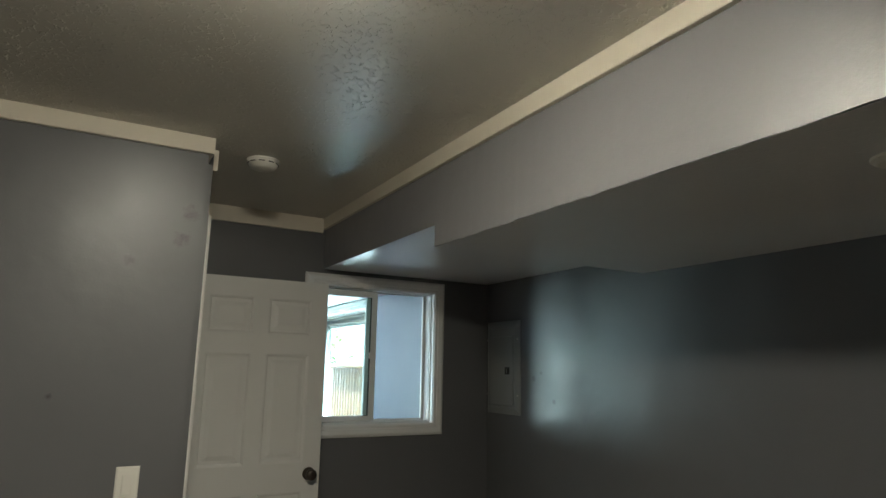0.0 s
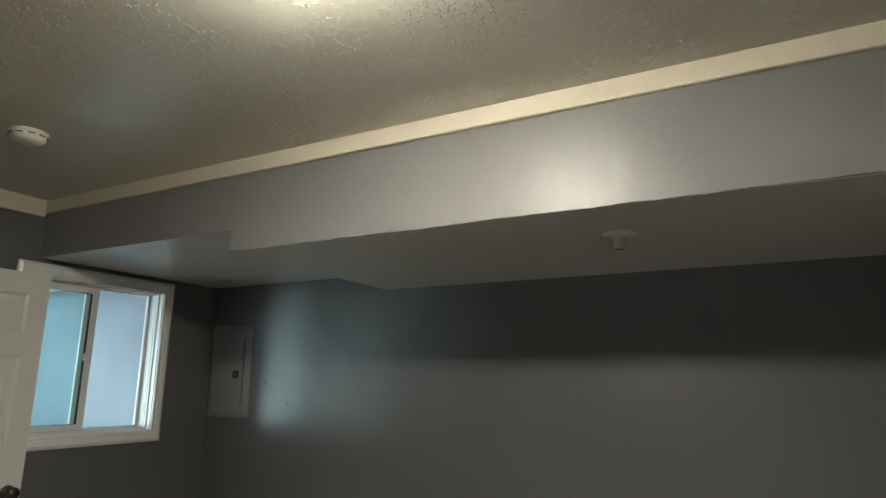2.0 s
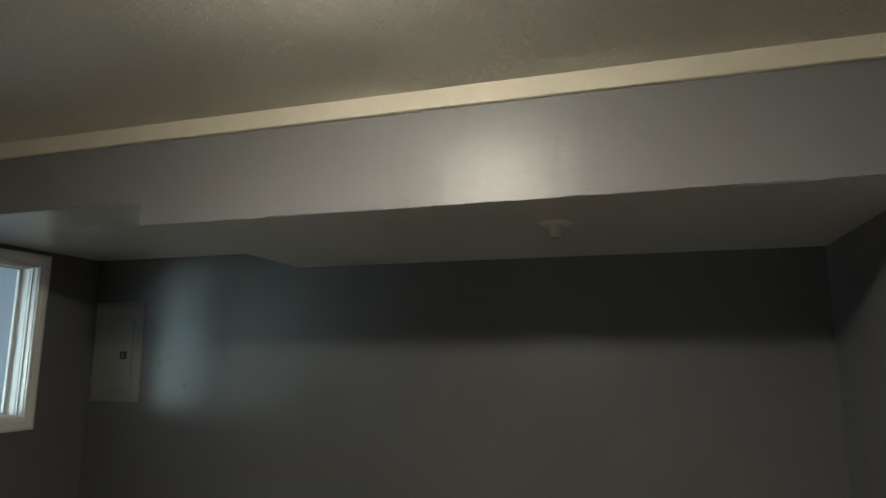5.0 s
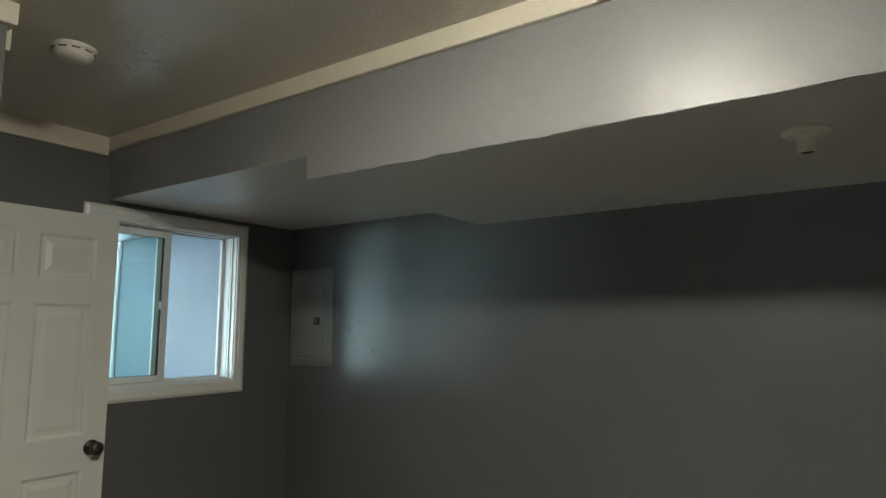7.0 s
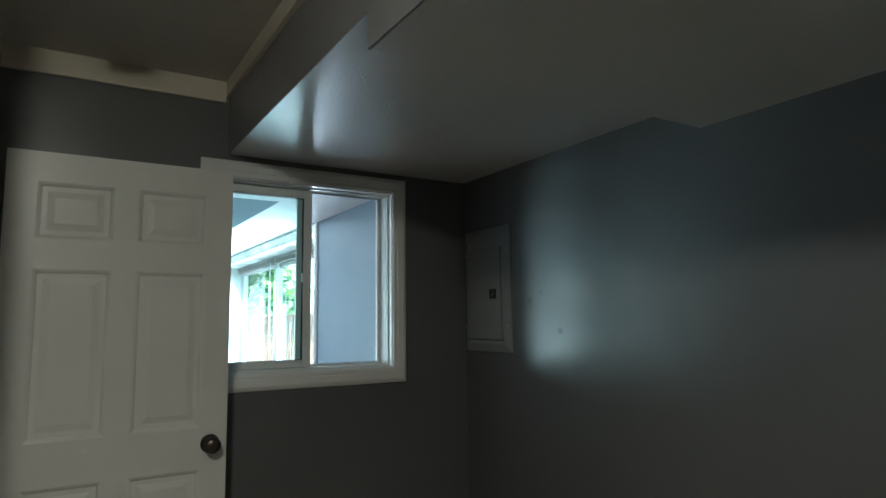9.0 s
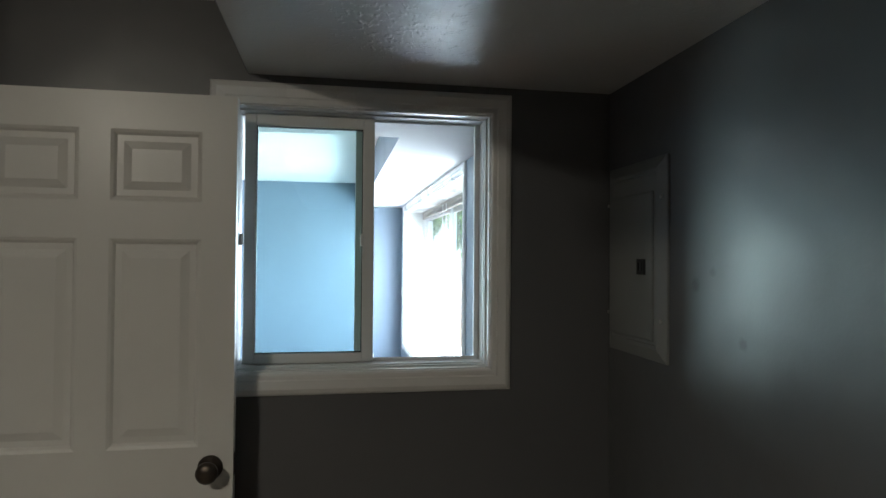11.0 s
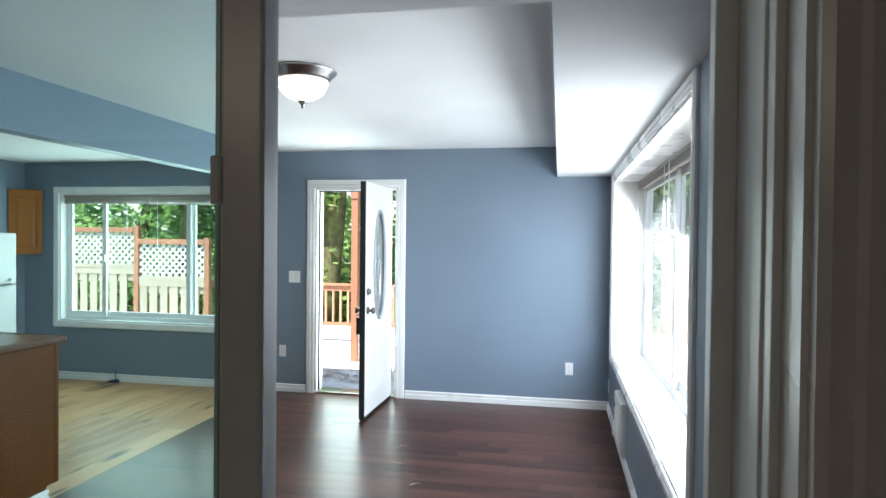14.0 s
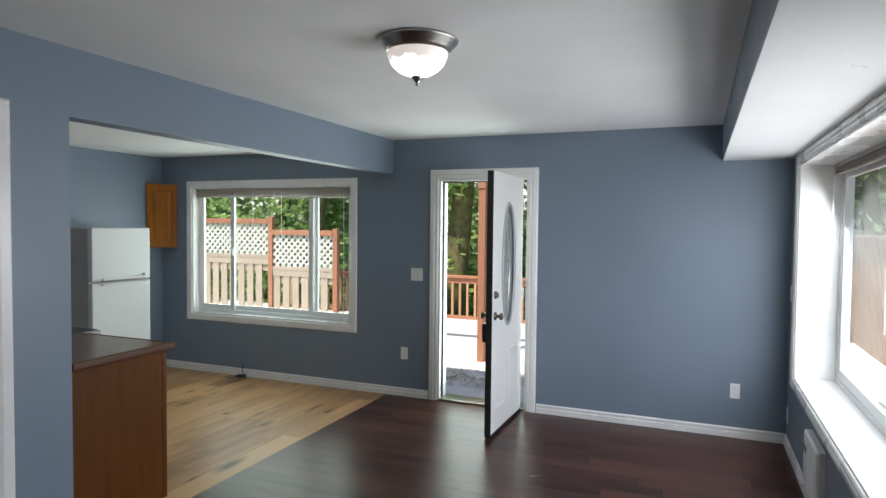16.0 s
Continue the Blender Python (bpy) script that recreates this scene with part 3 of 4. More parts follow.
def wpane(u0, u1, z0, z1, a, axis, parent, material=None):
    return under(pane(u0, u1, z0, z1, a, axis, None, material), parent)


bpy.context.view_layer.update()
wpart("casing", surround(WIN, colonial, lambda u, z, h: (u, -h, z)), TRIM, w1)
wpart("jamb_liner", frame_ring(WIN[0], WIN[1], WIN[2], WIN[3], 0.004, 0.0, BY0, "y", 0.0), TRIM, w1)
wpart("window_frame", boxes((0.710, 0.718, 0.045, 0.118, 1.182, 1.965), (1.470, 1.478, 0.045, 0.118, 1.182, 1.965), (0.718, 1.470, 0.045, 0.118, 1.182, 1.192), (0.718, 1.470, 0.045, 0.118, 1.960, 1.965), bevel=0.0015), VINYL, w1)
wpart("frame_stop", boxes((1.454, 1.470, 0.101, 0.118, 1.192, 1.960), bevel=0.0015), VINYL, w1)
wpart("frame_fin", boxes((1.472, 1.478, 0.030, 0.045, 1.182, 1.965), (0.710, 1.472, 0.030, 0.045, 1.182, 1.188), bevel=0.001), VINYL, w1)
s1 = wpart("sash", boxes((0.730, 0.765, 0.070, 0.095, 1.194, 1.958), (1.088, 1.124, 0.070, 0.095, 1.194, 1.958), (0.765, 1.088, 0.070, 0.095, 1.194, 1.224), (0.765, 1.088, 0.070, 0.095, 1.922, 1.958), bevel=0.003), VINYL, w1)
wpart("glazing_bead", frame_ring(0.763, 1.090, 1.222, 1.924, 0.004, 0.074, 0.091, "y", 0.0), BLACK, s1)
wpart("meeting_rail", boxes((1.066, 1.116, 0.100, 0.114, 1.193, 1.959), bevel=0.002), VINYL, w1)
wpane(0.764, 1.089, 1.223, 1.923, 0.082, "y", s1, GLASS_T)
wpart("latch", boxes((1.081, 1.091, 0.067, 0.080, 1.556, 1.594), bevel=0.003), VINYL, s1)
wpart("keeper", boxes((0.718, 0.728, 0.075, 0.090, 1.555, 1.590), bevel=0.002), VINYL, w1)
wpart("track", boxes((0.718, 1.470, 0.097, 0.099, 1.192, 1.203), (0.718, 1.470, 0.097, 0.099, 1.953, 1.960)), VINYL, w1)

# kitchen window
flatcase = [(0.0, 0.0), (0.0, 0.012), (0.008, 0.018), (0.060, 0.018), (0.068, 0.012), (0.068, 0.0)]
w2 = thing("window_2", "white kitchen slider window in three lights with raised blinds", "window", ((KW[0] + KW[1]) / 2, BY1, KW[2]))
w2["kind"] = "structure"
bpy.context.view_layer.update()
wpart("casing", surround(KW, flatcase, lambda u, z, h: (u, BY1 - h, z)), TRIM, w2)
wpart("jamb_liner", frame_ring(KW[0], KW[1], KW[2], KW[3], 0.014, BY1, BY1 + 0.16, "y", 0.0), TRIM, w2)
wpart("window_frame", frame_ring(KW[0] + 0.014, KW[1] - 0.014, KW[2] + 0.014, KW[3] - 0.014, 0.035, BY1 + 0.085, BY1 + 0.150, "y"), VINYL, w2)
for a, b, d in ((KW[0] + 0.030, -3.450, 0.090), (-3.525, -2.415, 0.125), (-2.500, KW[1] - 0.030, 0.090)):
    s = wpart("sash", frame_ring(a, b, KW[2] + 0.049, KW[3] - 0.049, 0.048, BY1 + d, BY1 + d + 0.026, "y"), VINYL, w2)
    wpane(a + 0.045, b - 0.045, KW[2] + 0.09, KW[3] - 0.09, BY1 + d + 0.011, "y", s)
wpart("sash_lock", boxes((-3.475, -3.455, BY1 + 0.070, BY1 + 0.090, 1.26, 1.34), bevel=0.004), VINYL, w2)

# deep side window
w3 = thing("window_3", "large white slider window in a deep white reveal", "window", (BX1, (RW[0] + RW[1]) / 2, RW[2]))
w3["kind"] = "structure"
bpy.context.view_layer.update()
sidecase = [(0.0, 0.0), (0.0, 0.010), (0.010, 0.016), (0.022, 0.014), (0.030, 0.020), (0.050, 0.020), (0.062, 0.012), (0.062, 0.0)]
wpart("casing", surround(RW, sidecase, lambda u, z, h: (BX1 - h, u, z)), TRIM, w3)
wpart("reveal", frame_ring(RW[0], RW[1], RW[2], RW[3], 0.014, BX1, BX1 + 0.32, "x", 0.0), TRIM, w3)
wpart("window_frame", frame_ring(RW[0] + 0.014, RW[1] - 0.014, RW[2] + 0.014, RW[3] - 0.014, 0.035, BX1 + 0.245, BX1 + 0.315, "x"), VINYL, w3)
for a, b, d in ((RW[0] + 0.049, 3.77, 0.285), (3.69, RW[1] - 0.049, 0.252)):
    s = wpart("sash", frame_ring(a, b, RW[2] + 0.049, RW[3] - 0.049, 0.065, BX1 + d, BX1 + d + 0.026, "x"), VINYL, w3)
    wpane(a + 0.062, b - 0.062, RW[2] + 0.095, RW[3] - 0.095, BX1 + d + 0.011, "x", s)
wpart("sash_lock", boxes((BX1 + 0.235, BX1 + 0.252, 3.71, 3.73, 1.27, 1.36), bevel=0.004), VINYL, w3)


def blind(axis, u0, u1, a, top, slats, label):
    """A mini blind drawn up: headrail, stacked slats, bottom rail and a hanging wand."""
    b = thing("window_blind", label, "blind", ((u0 + u1) / 2, a, top) if axis == "y" else (a, (u0 + u1) / 2, top), "raised blinds")
    bpy.context.view_layer.update()
    def bar(p0, p1, w, z0, z1, bev):
        return boxes((p0, p1, a - w, a + w, z0, z1) if axis == "y" else (a - w, a + w, p0, p1, z0, z1), bevel=bev)
    wpart("headrail", bar(u0, u1, 0.018, top - 0.026, top, 0.002), BLIND, b)
    for k in range(slats):
        z = top - 0.030 - k * 0.0052
        o = 0.0015 * math.sin(k * 2.1)
        wpart("slat", bar(u0 + 0.004 + o, u1 - 0.004 + o, 0.0125, z - 0.0026, z, 0.0), BLIND, b)
    z = top - 0.032 - slats * 0.0052
    wpart("bottom_rail", bar(u0 + 0.003, u1 - 0.003, 0.014, z - 0.014, z, 0.003), BLIND, b)
    return b


kb1 = blind("y", KW[0] + 0.016, -2.905, BY1 + 0.055, KW[3] - 0.015, 9, "taupe mini blind drawn up under the kitchen window head")
kb2 = blind("y", -2.895, KW[1] - 0.016, BY1 + 0.055, KW[3] - 0.015, 11, "taupe mini blind drawn up, its stack slightly thicker")
for b, x, l in ((kb1, -3.16, 0.62), (kb2, -2.80, 0.62), (kb2, -2.06, 1.55)):
    wpart("wand", tube([(x, BY1 + 0.035, KW[3] - 0.04), (x + 0.004, BY1 + 0.034, KW[3] - l * 0.5), (x, BY1 + 0.036, KW[3] - l)], 0.003, 6), PLASTIC_W, b)
rb1 = blind("x", RW[0] + 0.016, 3.66, BX1 + 0.215, RW[3] - 0.015, 6, "taupe mini blind drawn up at the deep window head")
rb2 = blind("x", 3.67, RW[1] - 0.016, BX1 + 0.215, RW[3] - 0.015, 6, "taupe mini blind drawn up, wand hanging beside the reveal")
for b, y, l in ((rb2, 5.08, 0.85), (rb2, 3.75, 0.95), (rb1, 3.58, 0.9)):
    wpart("wand", tube([(BX1 + 0.19, y, RW[3] - 0.04), (BX1 + 0.188, y - 0.004, RW[3] - l * 0.5), (BX1 + 0.19, y, RW[3] - l)], 0.004, 6), PLASTIC_W, b)


# ---- doors ----
def knob(parent, at, axis, material, name="knob", r=0.028):
    prof = [(0.0, 0.0), (0.032, 0.0), (0.033, 0.004), (0.028, 0.010), (0.013, 0.014), (0.011, 0.030), (0.020, 0.036), (r, 0.046), (r, 0.056), (0.020, 0.064), (0.0, 0.066)]
    sgn = -1 if axis.startswith("-") else 1
    bm = lathe([(a, sgn * b) for a, b in prof], 24, at, axis[-1])
    return wpart(name, bm, material, parent, smooth=True)


# small room's six-panel door, standing open against the window wall
DX0, DX1, DY, DT = 0.026, 0.738, -0.135, 1.955
d1 = thing("door_1", "white six-panel interior door, open beside the indoor window", "door", (DX0, DY, 0.01))
d1["kind"] = "structure"
bpy.context.view_layer.update()
cols = ((0.115, 0.342), (0.418, 0.648))
rws = ((1.665, 1.855), (1.010, 1.565), (0.250, 0.868))
holes = [(a, b, c, d) for a, b in cols for c, d in rws]
wpart("slab", pierced("y", DY, DY + 0.014, DX0, DX1, 0.012, DT, holes), DOORW, d1)
wpart("core", boxes((DX0, DX1, DY + 0.014, DY + 0.036, 0.012, DT)), DOORW, d1)
for h in holes:
    wpart("panel", nested(lambda u, z, d: (u, DY + d, z), h, ((0, 0), (0.008, 0.004), (0.014, 0.011), (0.030, 0.011), (0.052, 0.004))), DOORW, d1)
k = knob(d1, (0.680, DY, 0.955), "-y", BRONZE)
wpart("latch_plate", boxes((DX1, DX1 + 0.001, DY + 0.006, DY + 0.030, 0.925, 0.985)), BRONZE, d1)
for z in (0.22, 1.0, 1.78):
    wpart("hinge", lathe([(0.006, z - 0.045), (0.006, z + 0.045)], 10, (DX0 - 0.008, DY + 0.004, 0)), BRONZE, d1)
structure("trim_7", surround((-0.83, -0.09, 0.0, 2.03), [(0, 0), (0, 0.012), (0.02, 0.016), (0.05, 0.016), (0.057, 0.008), (0.057, 0)], lambda u, z, h: (XA + h, u, z), True), TRIM, "white door casing in the alcove", "trim")
structure("trim_8", pierced("x", XL - 0.122, XA + 0.002, -0.83, -0.09, 0, 2.03, [(-0.815, -0.105, 0, 2.015)]), TRIM, "white door jamb", "trim")

# front door
structure("trim_9", surround(FD, [(0, 0), (0, 0.012), (0.012, 0.018), (0.030, 0.016), (0.040, 0.022), (0.072, 0.020), (0.082, 0.012), (0.082, 0)], lambda u, z, h: (u, BY1 - h, z), True), TRIM, "white moulded front door casing", "trim")
structure("trim_10", pierced("y", BY1 - 0.002, BY1 + 0.162, FD[0], FD[1], 0.0, FD[3], [(FD[0] + 0.02, FD[1] - 0.02, 0, FD[3] - 0.02)]), TRIM, "white front door jamb", "trim")
structure("trim_11", boxes((FD[0] + 0.02, FD[0] + 0.032, BY1 + 0.05, BY1 + 0.065, 0.02, FD[3] - 0.02), (FD[0] + 0.02, FD[1] - 0.02, BY1 + 0.05, BY1 + 0.065, FD[3] - 0.032, FD[3] - 0.02)), BLACK, "black weatherstrip of the front door", "trim")
structure("threshold", boxes((FD[0] + 0.02, FD[1] - 0.02, BY1 - 0.01, BY1 + 0.17, -0.03, 0.018), bevel=0.004), NICKEL, "worn metal door threshold", "threshold")
d2 = thing("door_2", "white front door with leaded oval glass, standing open into the room", "door", (FD[1] - 0.048, BY1 - 0.016, 0.0), turn=-0.9)
d2["kind"] = "structure"
LW = 0.80
# built along -y from the hinge; x is the face towards the room
def dpart(name, bm, material, parent=None, label="", smooth=False):
    return part(name, bm, material, parent or d2, label, smooth)


def oval(cy, cz, ry, rz, n=40):
    return [(cy + ry * math.cos(2 * math.pi * i / n), cz + rz * math.sin(2 * math.pi * i / n)) for i in range(n)]


OC, OZ, ORY, ORZ = -0.40, 1.305, 0.155, 0.475
def leaf_with_oval():
    bm = bmesh.new()
    n = 40
    for x in (-0.044, 0.0):
        inner = [bm.verts.new((x, y, z)) for y, z in oval(OC, OZ, ORY, ORZ, n)]
        outer = []
        for i in range(n):
            a = 2 * math.pi * i / n
            c, s = math.cos(a), math.sin(a)
            k = min((LW / 2) / max(abs(c), 1e-6), 0.58 / max(abs(s), 1e-6))
            outer.append(bm.verts.new((x, OC + max(-LW / 2, min(LW / 2, c * k)), OZ + max(-0.58, min(0.58, s * k)))))
        for i in range(n):
            j = (i + 1) % n
            bm.faces.new((inner[i], inner[j], outer[j], outer[i]))
    for y0, y1, z0, z1 in ((-LW, 0.0, 0.02, OZ - 0.58), (-LW, 0.0, OZ + 0.58, 2.02)):
        box(bm, -0.044, 0.0, y0, y1, z0, z1)
    # corner fillers and edges of the glazed part
    for y in (-LW, -0.0005):
        box(bm, -0.044, 0.0, y, y + 0.0005, OZ - 0.58, OZ + 0.58)
    for sy in (-1, 1):
        for sz in (-1, 1):
            m = 40
            a = math.atan2(sz * 0.58, sy * LW / 2)
            i0 = int(math.floor((a % (2 * math.pi)) / (2 * math.pi) * m))
            pts = []
            for i in (i0, i0 + 1):
                b = 2 * math.pi * i / m
                c, s = math.cos(b), math.sin(b)
                k = min((LW / 2) / max(abs(c), 1e-6), 0.58 / max(abs(s), 1e-6))
                pts.append((OC + c * k, OZ + s * k))
            corner = (OC + sy * LW / 2, OZ + sz * 0.58)
            for x in (-0.044, 0.0):
                bm.faces.new([bm.verts.new((x, *p)) for p in (pts[0], corner, pts[1])])
    return bm


dpart("leaf", leaf_with_oval(), DOORW)
rim = bmesh.new()
prof = ((0.0, 0.0), (0.006, 0.012), (0.020, 0.012), (0.030, 0.0), (0.0, -0.044))
rr = []
for y, z in oval(OC, OZ, 1, 1, 40):
    dy, dz = y - OC, z - OZ
    rr.append([rim.verts.new((h, OC + dy * (ORY - 0.006 + w), OZ + dz * (ORZ - 0.006 + w))) for w, h in prof])
for a, b in zip(rr, rr[1:] + rr[:1]):
    for i in range(len(prof) - 1):
        rim.faces.new((a[i], a[i + 1], b[i + 1], b[i]))
dpart("oval_rim", rim, mat("grey_glazing_rim", (0.36, 0.39, 0.41), 0.4), label="grey oval glazing rim", smooth=True)
g = bmesh.new()
g.faces.new([g.verts.new((-0.02, y, z)) for y, z in oval(OC, OZ, ORY, ORZ)])
OVALG = frosted("bevelled_leaded_glass")
go = dpart("oval_glass", g, OVALG, label="clear leaded oval glass")
go.visible_shadow = False
lead = bmesh.new()
def came(pts):
    t = tube([(-0.017, y, z) for y, z in pts], 0.004, 6)
    me = bpy.data.meshes.new("came")
    t.to_mesh(me)
    t.free()
    lead.from_mesh(me)
    bpy.data.meshes.remove(me)
for s in (-1, 1):
    came([(OC + s * ORY * 0.55 * math.cos(a), OZ + ORZ * 0.86 * math.sin(a)) for a in np.linspace(-1.5, 1.5, 15)])
    came([(OC + s * ORY * f, OZ + z) for f, z in ((0.0, 0.33), (0.22, 0.24), (0.0, 0.15))])
    came([(OC + s * ORY * f, OZ + z) for f, z in ((0.0, -0.12), (0.30, -0.25), (0.0, -0.37))])
    came([(OC + s * ORY * f, OZ + z) for f, z in ((0.0, 0.05), (0.55, 0.0), (0.98, 0.02))])
came([(OC, OZ + z) for z in np.linspace(-ORZ, ORZ, 9)])
dpart("lead_came", lead, NICKEL)
for u0, u1 in ((-0.70, -0.45), (-0.36, -0.11)):
    dpart("panel", surround((u0, u1, 0.20, 0.62), [(-0.022, 0.0), (-0.016, 0.006), (-0.006, 0.006), (0.0, 0.0)], lambda u, z, h: (h, u, z)), DOORW)
dpart("edge_strip", boxes((-0.046, 0.002, -LW - 0.006, -LW, 0.02, 2.02)), BLACK, label="black door edge")
dpart("sweep", boxes((-0.046, 0.003, -LW, 0.0, 0.006, 0.030)), BLACK, label="dark worn door sweep")
part("knob", lathe([(0.0, 0.0), (0.032, 0.0), (0.033, 0.004), (0.028, 0.010), (0.013, 0.014), (0.011, 0.032), (0.020, 0.038), (0.028, 0.048), (0.028, 0.056), (0.018, 0.064), (0.0, 0.066)], 24, (0, -LW + 0.07, 0.925), "x"), ANTIQUE, d2, smooth=True)
part("deadbolt", lathe([(0.0, 0.0), (0.030, 0.0), (0.030, 0.008), (0.022, 0.014), (0.0, 0.015)], 24, (0, -LW + 0.07, 1.085), "x"), ANTIQUE, d2, smooth=True)
part("thumb_turn", boxes((0.014, 0.030, -LW + 0.066, -LW + 0.074, 1.065, 1.105), bevel=0.003), NICKEL, d2)
part("outer_knob", lathe([(0.0, -0.044), (0.032, -0.044), (0.03, -0.056), (0.013, -0.06), (0.013, -0.078), (0.028, -0.09), (0.028, -0.102), (0.0, -0.112)], 20, (0, -LW + 0.07, 0.925), "x"), BRONZE, d2, smooth=True)
part("outer_deadbolt", lathe([(0.0, -0.044), (0.030, -0.044), (0.026, -0.064), (0.0, -0.066)], 20, (0, -LW + 0.07, 1.085), "x"), BRONZE, d2, smooth=True)
part("key_box", boxes((-0.095, -0.050, -LW + 0.045, -LW + 0.095, 0.72, 0.865), bevel=0.008), DARKP, d2, "black key lock box hanging from the knob")
for z in (0.25, 1.02, 1.80):
    part("hinge", lathe([(0.007, z - 0.05), (0.007, z + 0.05)], 10, (0.006, 0.006, 0)), NICKEL, d2)

# doorway of the partition
structure("trim_12", surround((1.00, 1.88, 0.0, 2.04), [(0, 0), (0, 0.012), (0.02, 0.018), (0.06, 0.018), (0.07, 0.008), (0.07, 0)], lambda u, z, h: (BX0 + h, u, z), True), TRIM, "white partition door casing", "trim")
structure("trim_13", pierced("x", BX0 - 0.122, BX0 + 0.002, 1.00, 1.88, 0, 2.04, [(1.015, 1.865, 0, 2.025)]), TRIM, "white partition door jamb", "trim")


# ---- small things of the small room ----
bp_ = thing("breaker_panel", "grey steel electrical breaker panel set flush in the wall", "breaker panel", (XR, -0.19, 1.525))
bpy.context.view_layer.update()
PY0, PY1, PZ0, PZ1 = -0.368, -0.018, 1.240, 1.805
X = lambda u, z, h: (XR - h, u, z)
wpart("cover", nested(X, (PY0, PY1, PZ0, PZ1), ((0, 0.0), (0.0, 0.006), (0.004, 0.008), (0.034, 0.019), (0.044, 0.019), (0.047, 0.014))), PANELM, bp_)
wpart("door", nested(X, (PY0 + 0.058, PY1 - 0.030, PZ0 + 0.055, PZ1 - 0.095), ((0, 0.010), (0.0, 0.019), (0.004, 0.0215), (0.010, 0.0215))), PANELM, bp_)
lt = wpart("latch", nested(X, (-0.278, -0.232, 1.478, 1.522), ((0, 0.016), (0.0, 0.025), (0.003, 0.0265), (0.010, 0.0265), (0.012, 0.019))), DARKP, bp_)
wpart("latch_slide", boxes((XR - 0.027, XR - 0.017, -0.268, -0.258, 1.488, 1.512), bevel=0.001), BLACK, lt)
for y in (PY0 + 0.014, PY1 - 0.014):
    for z in (PZ0 + 0.115, PZ1 - 0.115):
        wpart("screw", lathe([(0.0, -0.016), (0.006, -0.016), (0.005, -0.019), (0.0, -0.0195)], 12, (XR, y, z), "x"), NICKEL, bp_)


def plate(name, label, category, at, facing, kind="outlet", w=0.072, h=0.115, material=None):
    """A wall plate; facing is the yaw of its outward normal from -y."""
    p = thing(name, label, category, at, "wall plates", facing)
    material = material or PLASTIC_W
    part("cover_plate", nested(lambda u, z, d: (u, -d, z), (-w / 2, w / 2, -h / 2, h / 2), ((0, 0.0), (0, 0.003), (0.004, 0.006), (0.008, 0.0065))), material, p)
    if kind == "outlet":
        for z in (-0.021, 0.021):
            r = part("receptacle", boxes((-0.016, 0.016, -0.0085, -0.006, z - 0.014, z + 0.014), bevel=0.002), material, p)
            for x in (-0.006, 0.006):
                part("slot", boxes((x - 0.001, x + 0.001, -0.0089, -0.0082, z - 0.004, z + 0.005)), DARKP, r)
    elif kind == "rocker":
        part("rocker", boxes((-0.016, 0.016, -0.010, -0.006, -0.032, 0.032), bevel=0.003), material, p)
    elif kind == "double":
        for x in (-0.023, 0.023):
            part("rocker", boxes((x - 0.015, x + 0.015, -0.010, -0.006, -0.031, 0.031), bevel=0.003), material, p)
    return p


plate("light_switch", "ivory rocker light switch on the grey wall", "light switch", (-0.232, YS, 1.105), 0, "rocker", material=PLASTIC)
sd = thing("smoke_detector", "round white smoke detector on the ceiling", "smoke detector", (0.166, -0.884, ZA))
part("base", lathe([(0.0, 0.0), (0.066, 0.0), (0.066, -0.010), (0.0, -0.010)], 32), PLASTIC, sd, smooth=False)
part("body", lathe([(0.0, -0.010), (0.062, -0.010), (0.063, -0.014), (0.060, -0.022), (0.052, -0.034), (0.040, -0.040), (0.0, -0.042)], 32), PLASTIC, sd, smooth=True)
for n in range(10):
    a = n * math.pi / 5
    bm = boxes((0.058, 0.0635, -0.012, 0.012, -0.020, -0.0165))
    bm.transform(Matrix.Rotation(a, 4, "Z"))
    part("vent", bm, DARKP, sd)
hd = thing("lamp_holder", "bare white lamp holder under the soffit", "lamp holder", (1.085, -2.82, SZ2 - 0.0015))
part("base", lathe([(0.0, 0.0), (0.058, 0.0), (0.058, -0.006), (0.046, -0.014), (0.0, -0.014)], 28), PLASTIC, hd, smooth=False)
part("socket", lathe([(0.0, -0.014), (0.030, -0.014), (0.024, -0.022), (0.022, -0.058), (0.019, -0.060), (0.019, -0.040), (0.0, -0.040)], 24), PLASTIC, hd, smooth=False)
part("screw_shell", lathe([(0.0, -0.041), (0.018, -0.041), (0.018, -0.056), (0.017, -0.056), (0.017, -0.043), (0.0, -0.043)], 20), BRONZE, hd)


def bowl_light(at, name, label, bowl, r=0.165):
    f = thing(name, label, "ceiling light", at)
    part("pan", lathe([(0.0, 0.0), (r, 0.0), (r + 0.010, -0.006), (r + 0.008, -0.014), (r - 0.002, -0.018), (r - 0.004, -0.026), (r - 0.016, -0.031), (r - 0.019, -0.042), (r - 0.030, -0.048), (r - 0.034, -0.054), (0.0, -0.054)], 48), NICKEL, f, smooth=True)
    part("bowl", lathe([(r - 0.036, -0.050)] + [((r - 0.034) * math.cos(a), -0.052 - 0.105 * math.sin(a)) for a in np.linspace(0.05, 1.52, 12)] + [(0.0, -0.157)], 48), bowl, f, smooth=True)
    part("finial", lathe([(0.0, -0.150), (0.028, -0.155), (0.027, -0.160), (0.015, -0.174), (0.007, -0.183), (0.009, -0.189), (0.006, -0.195), (0.0, -0.197)], 24), NICKEL, f, smooth=True)
    return f


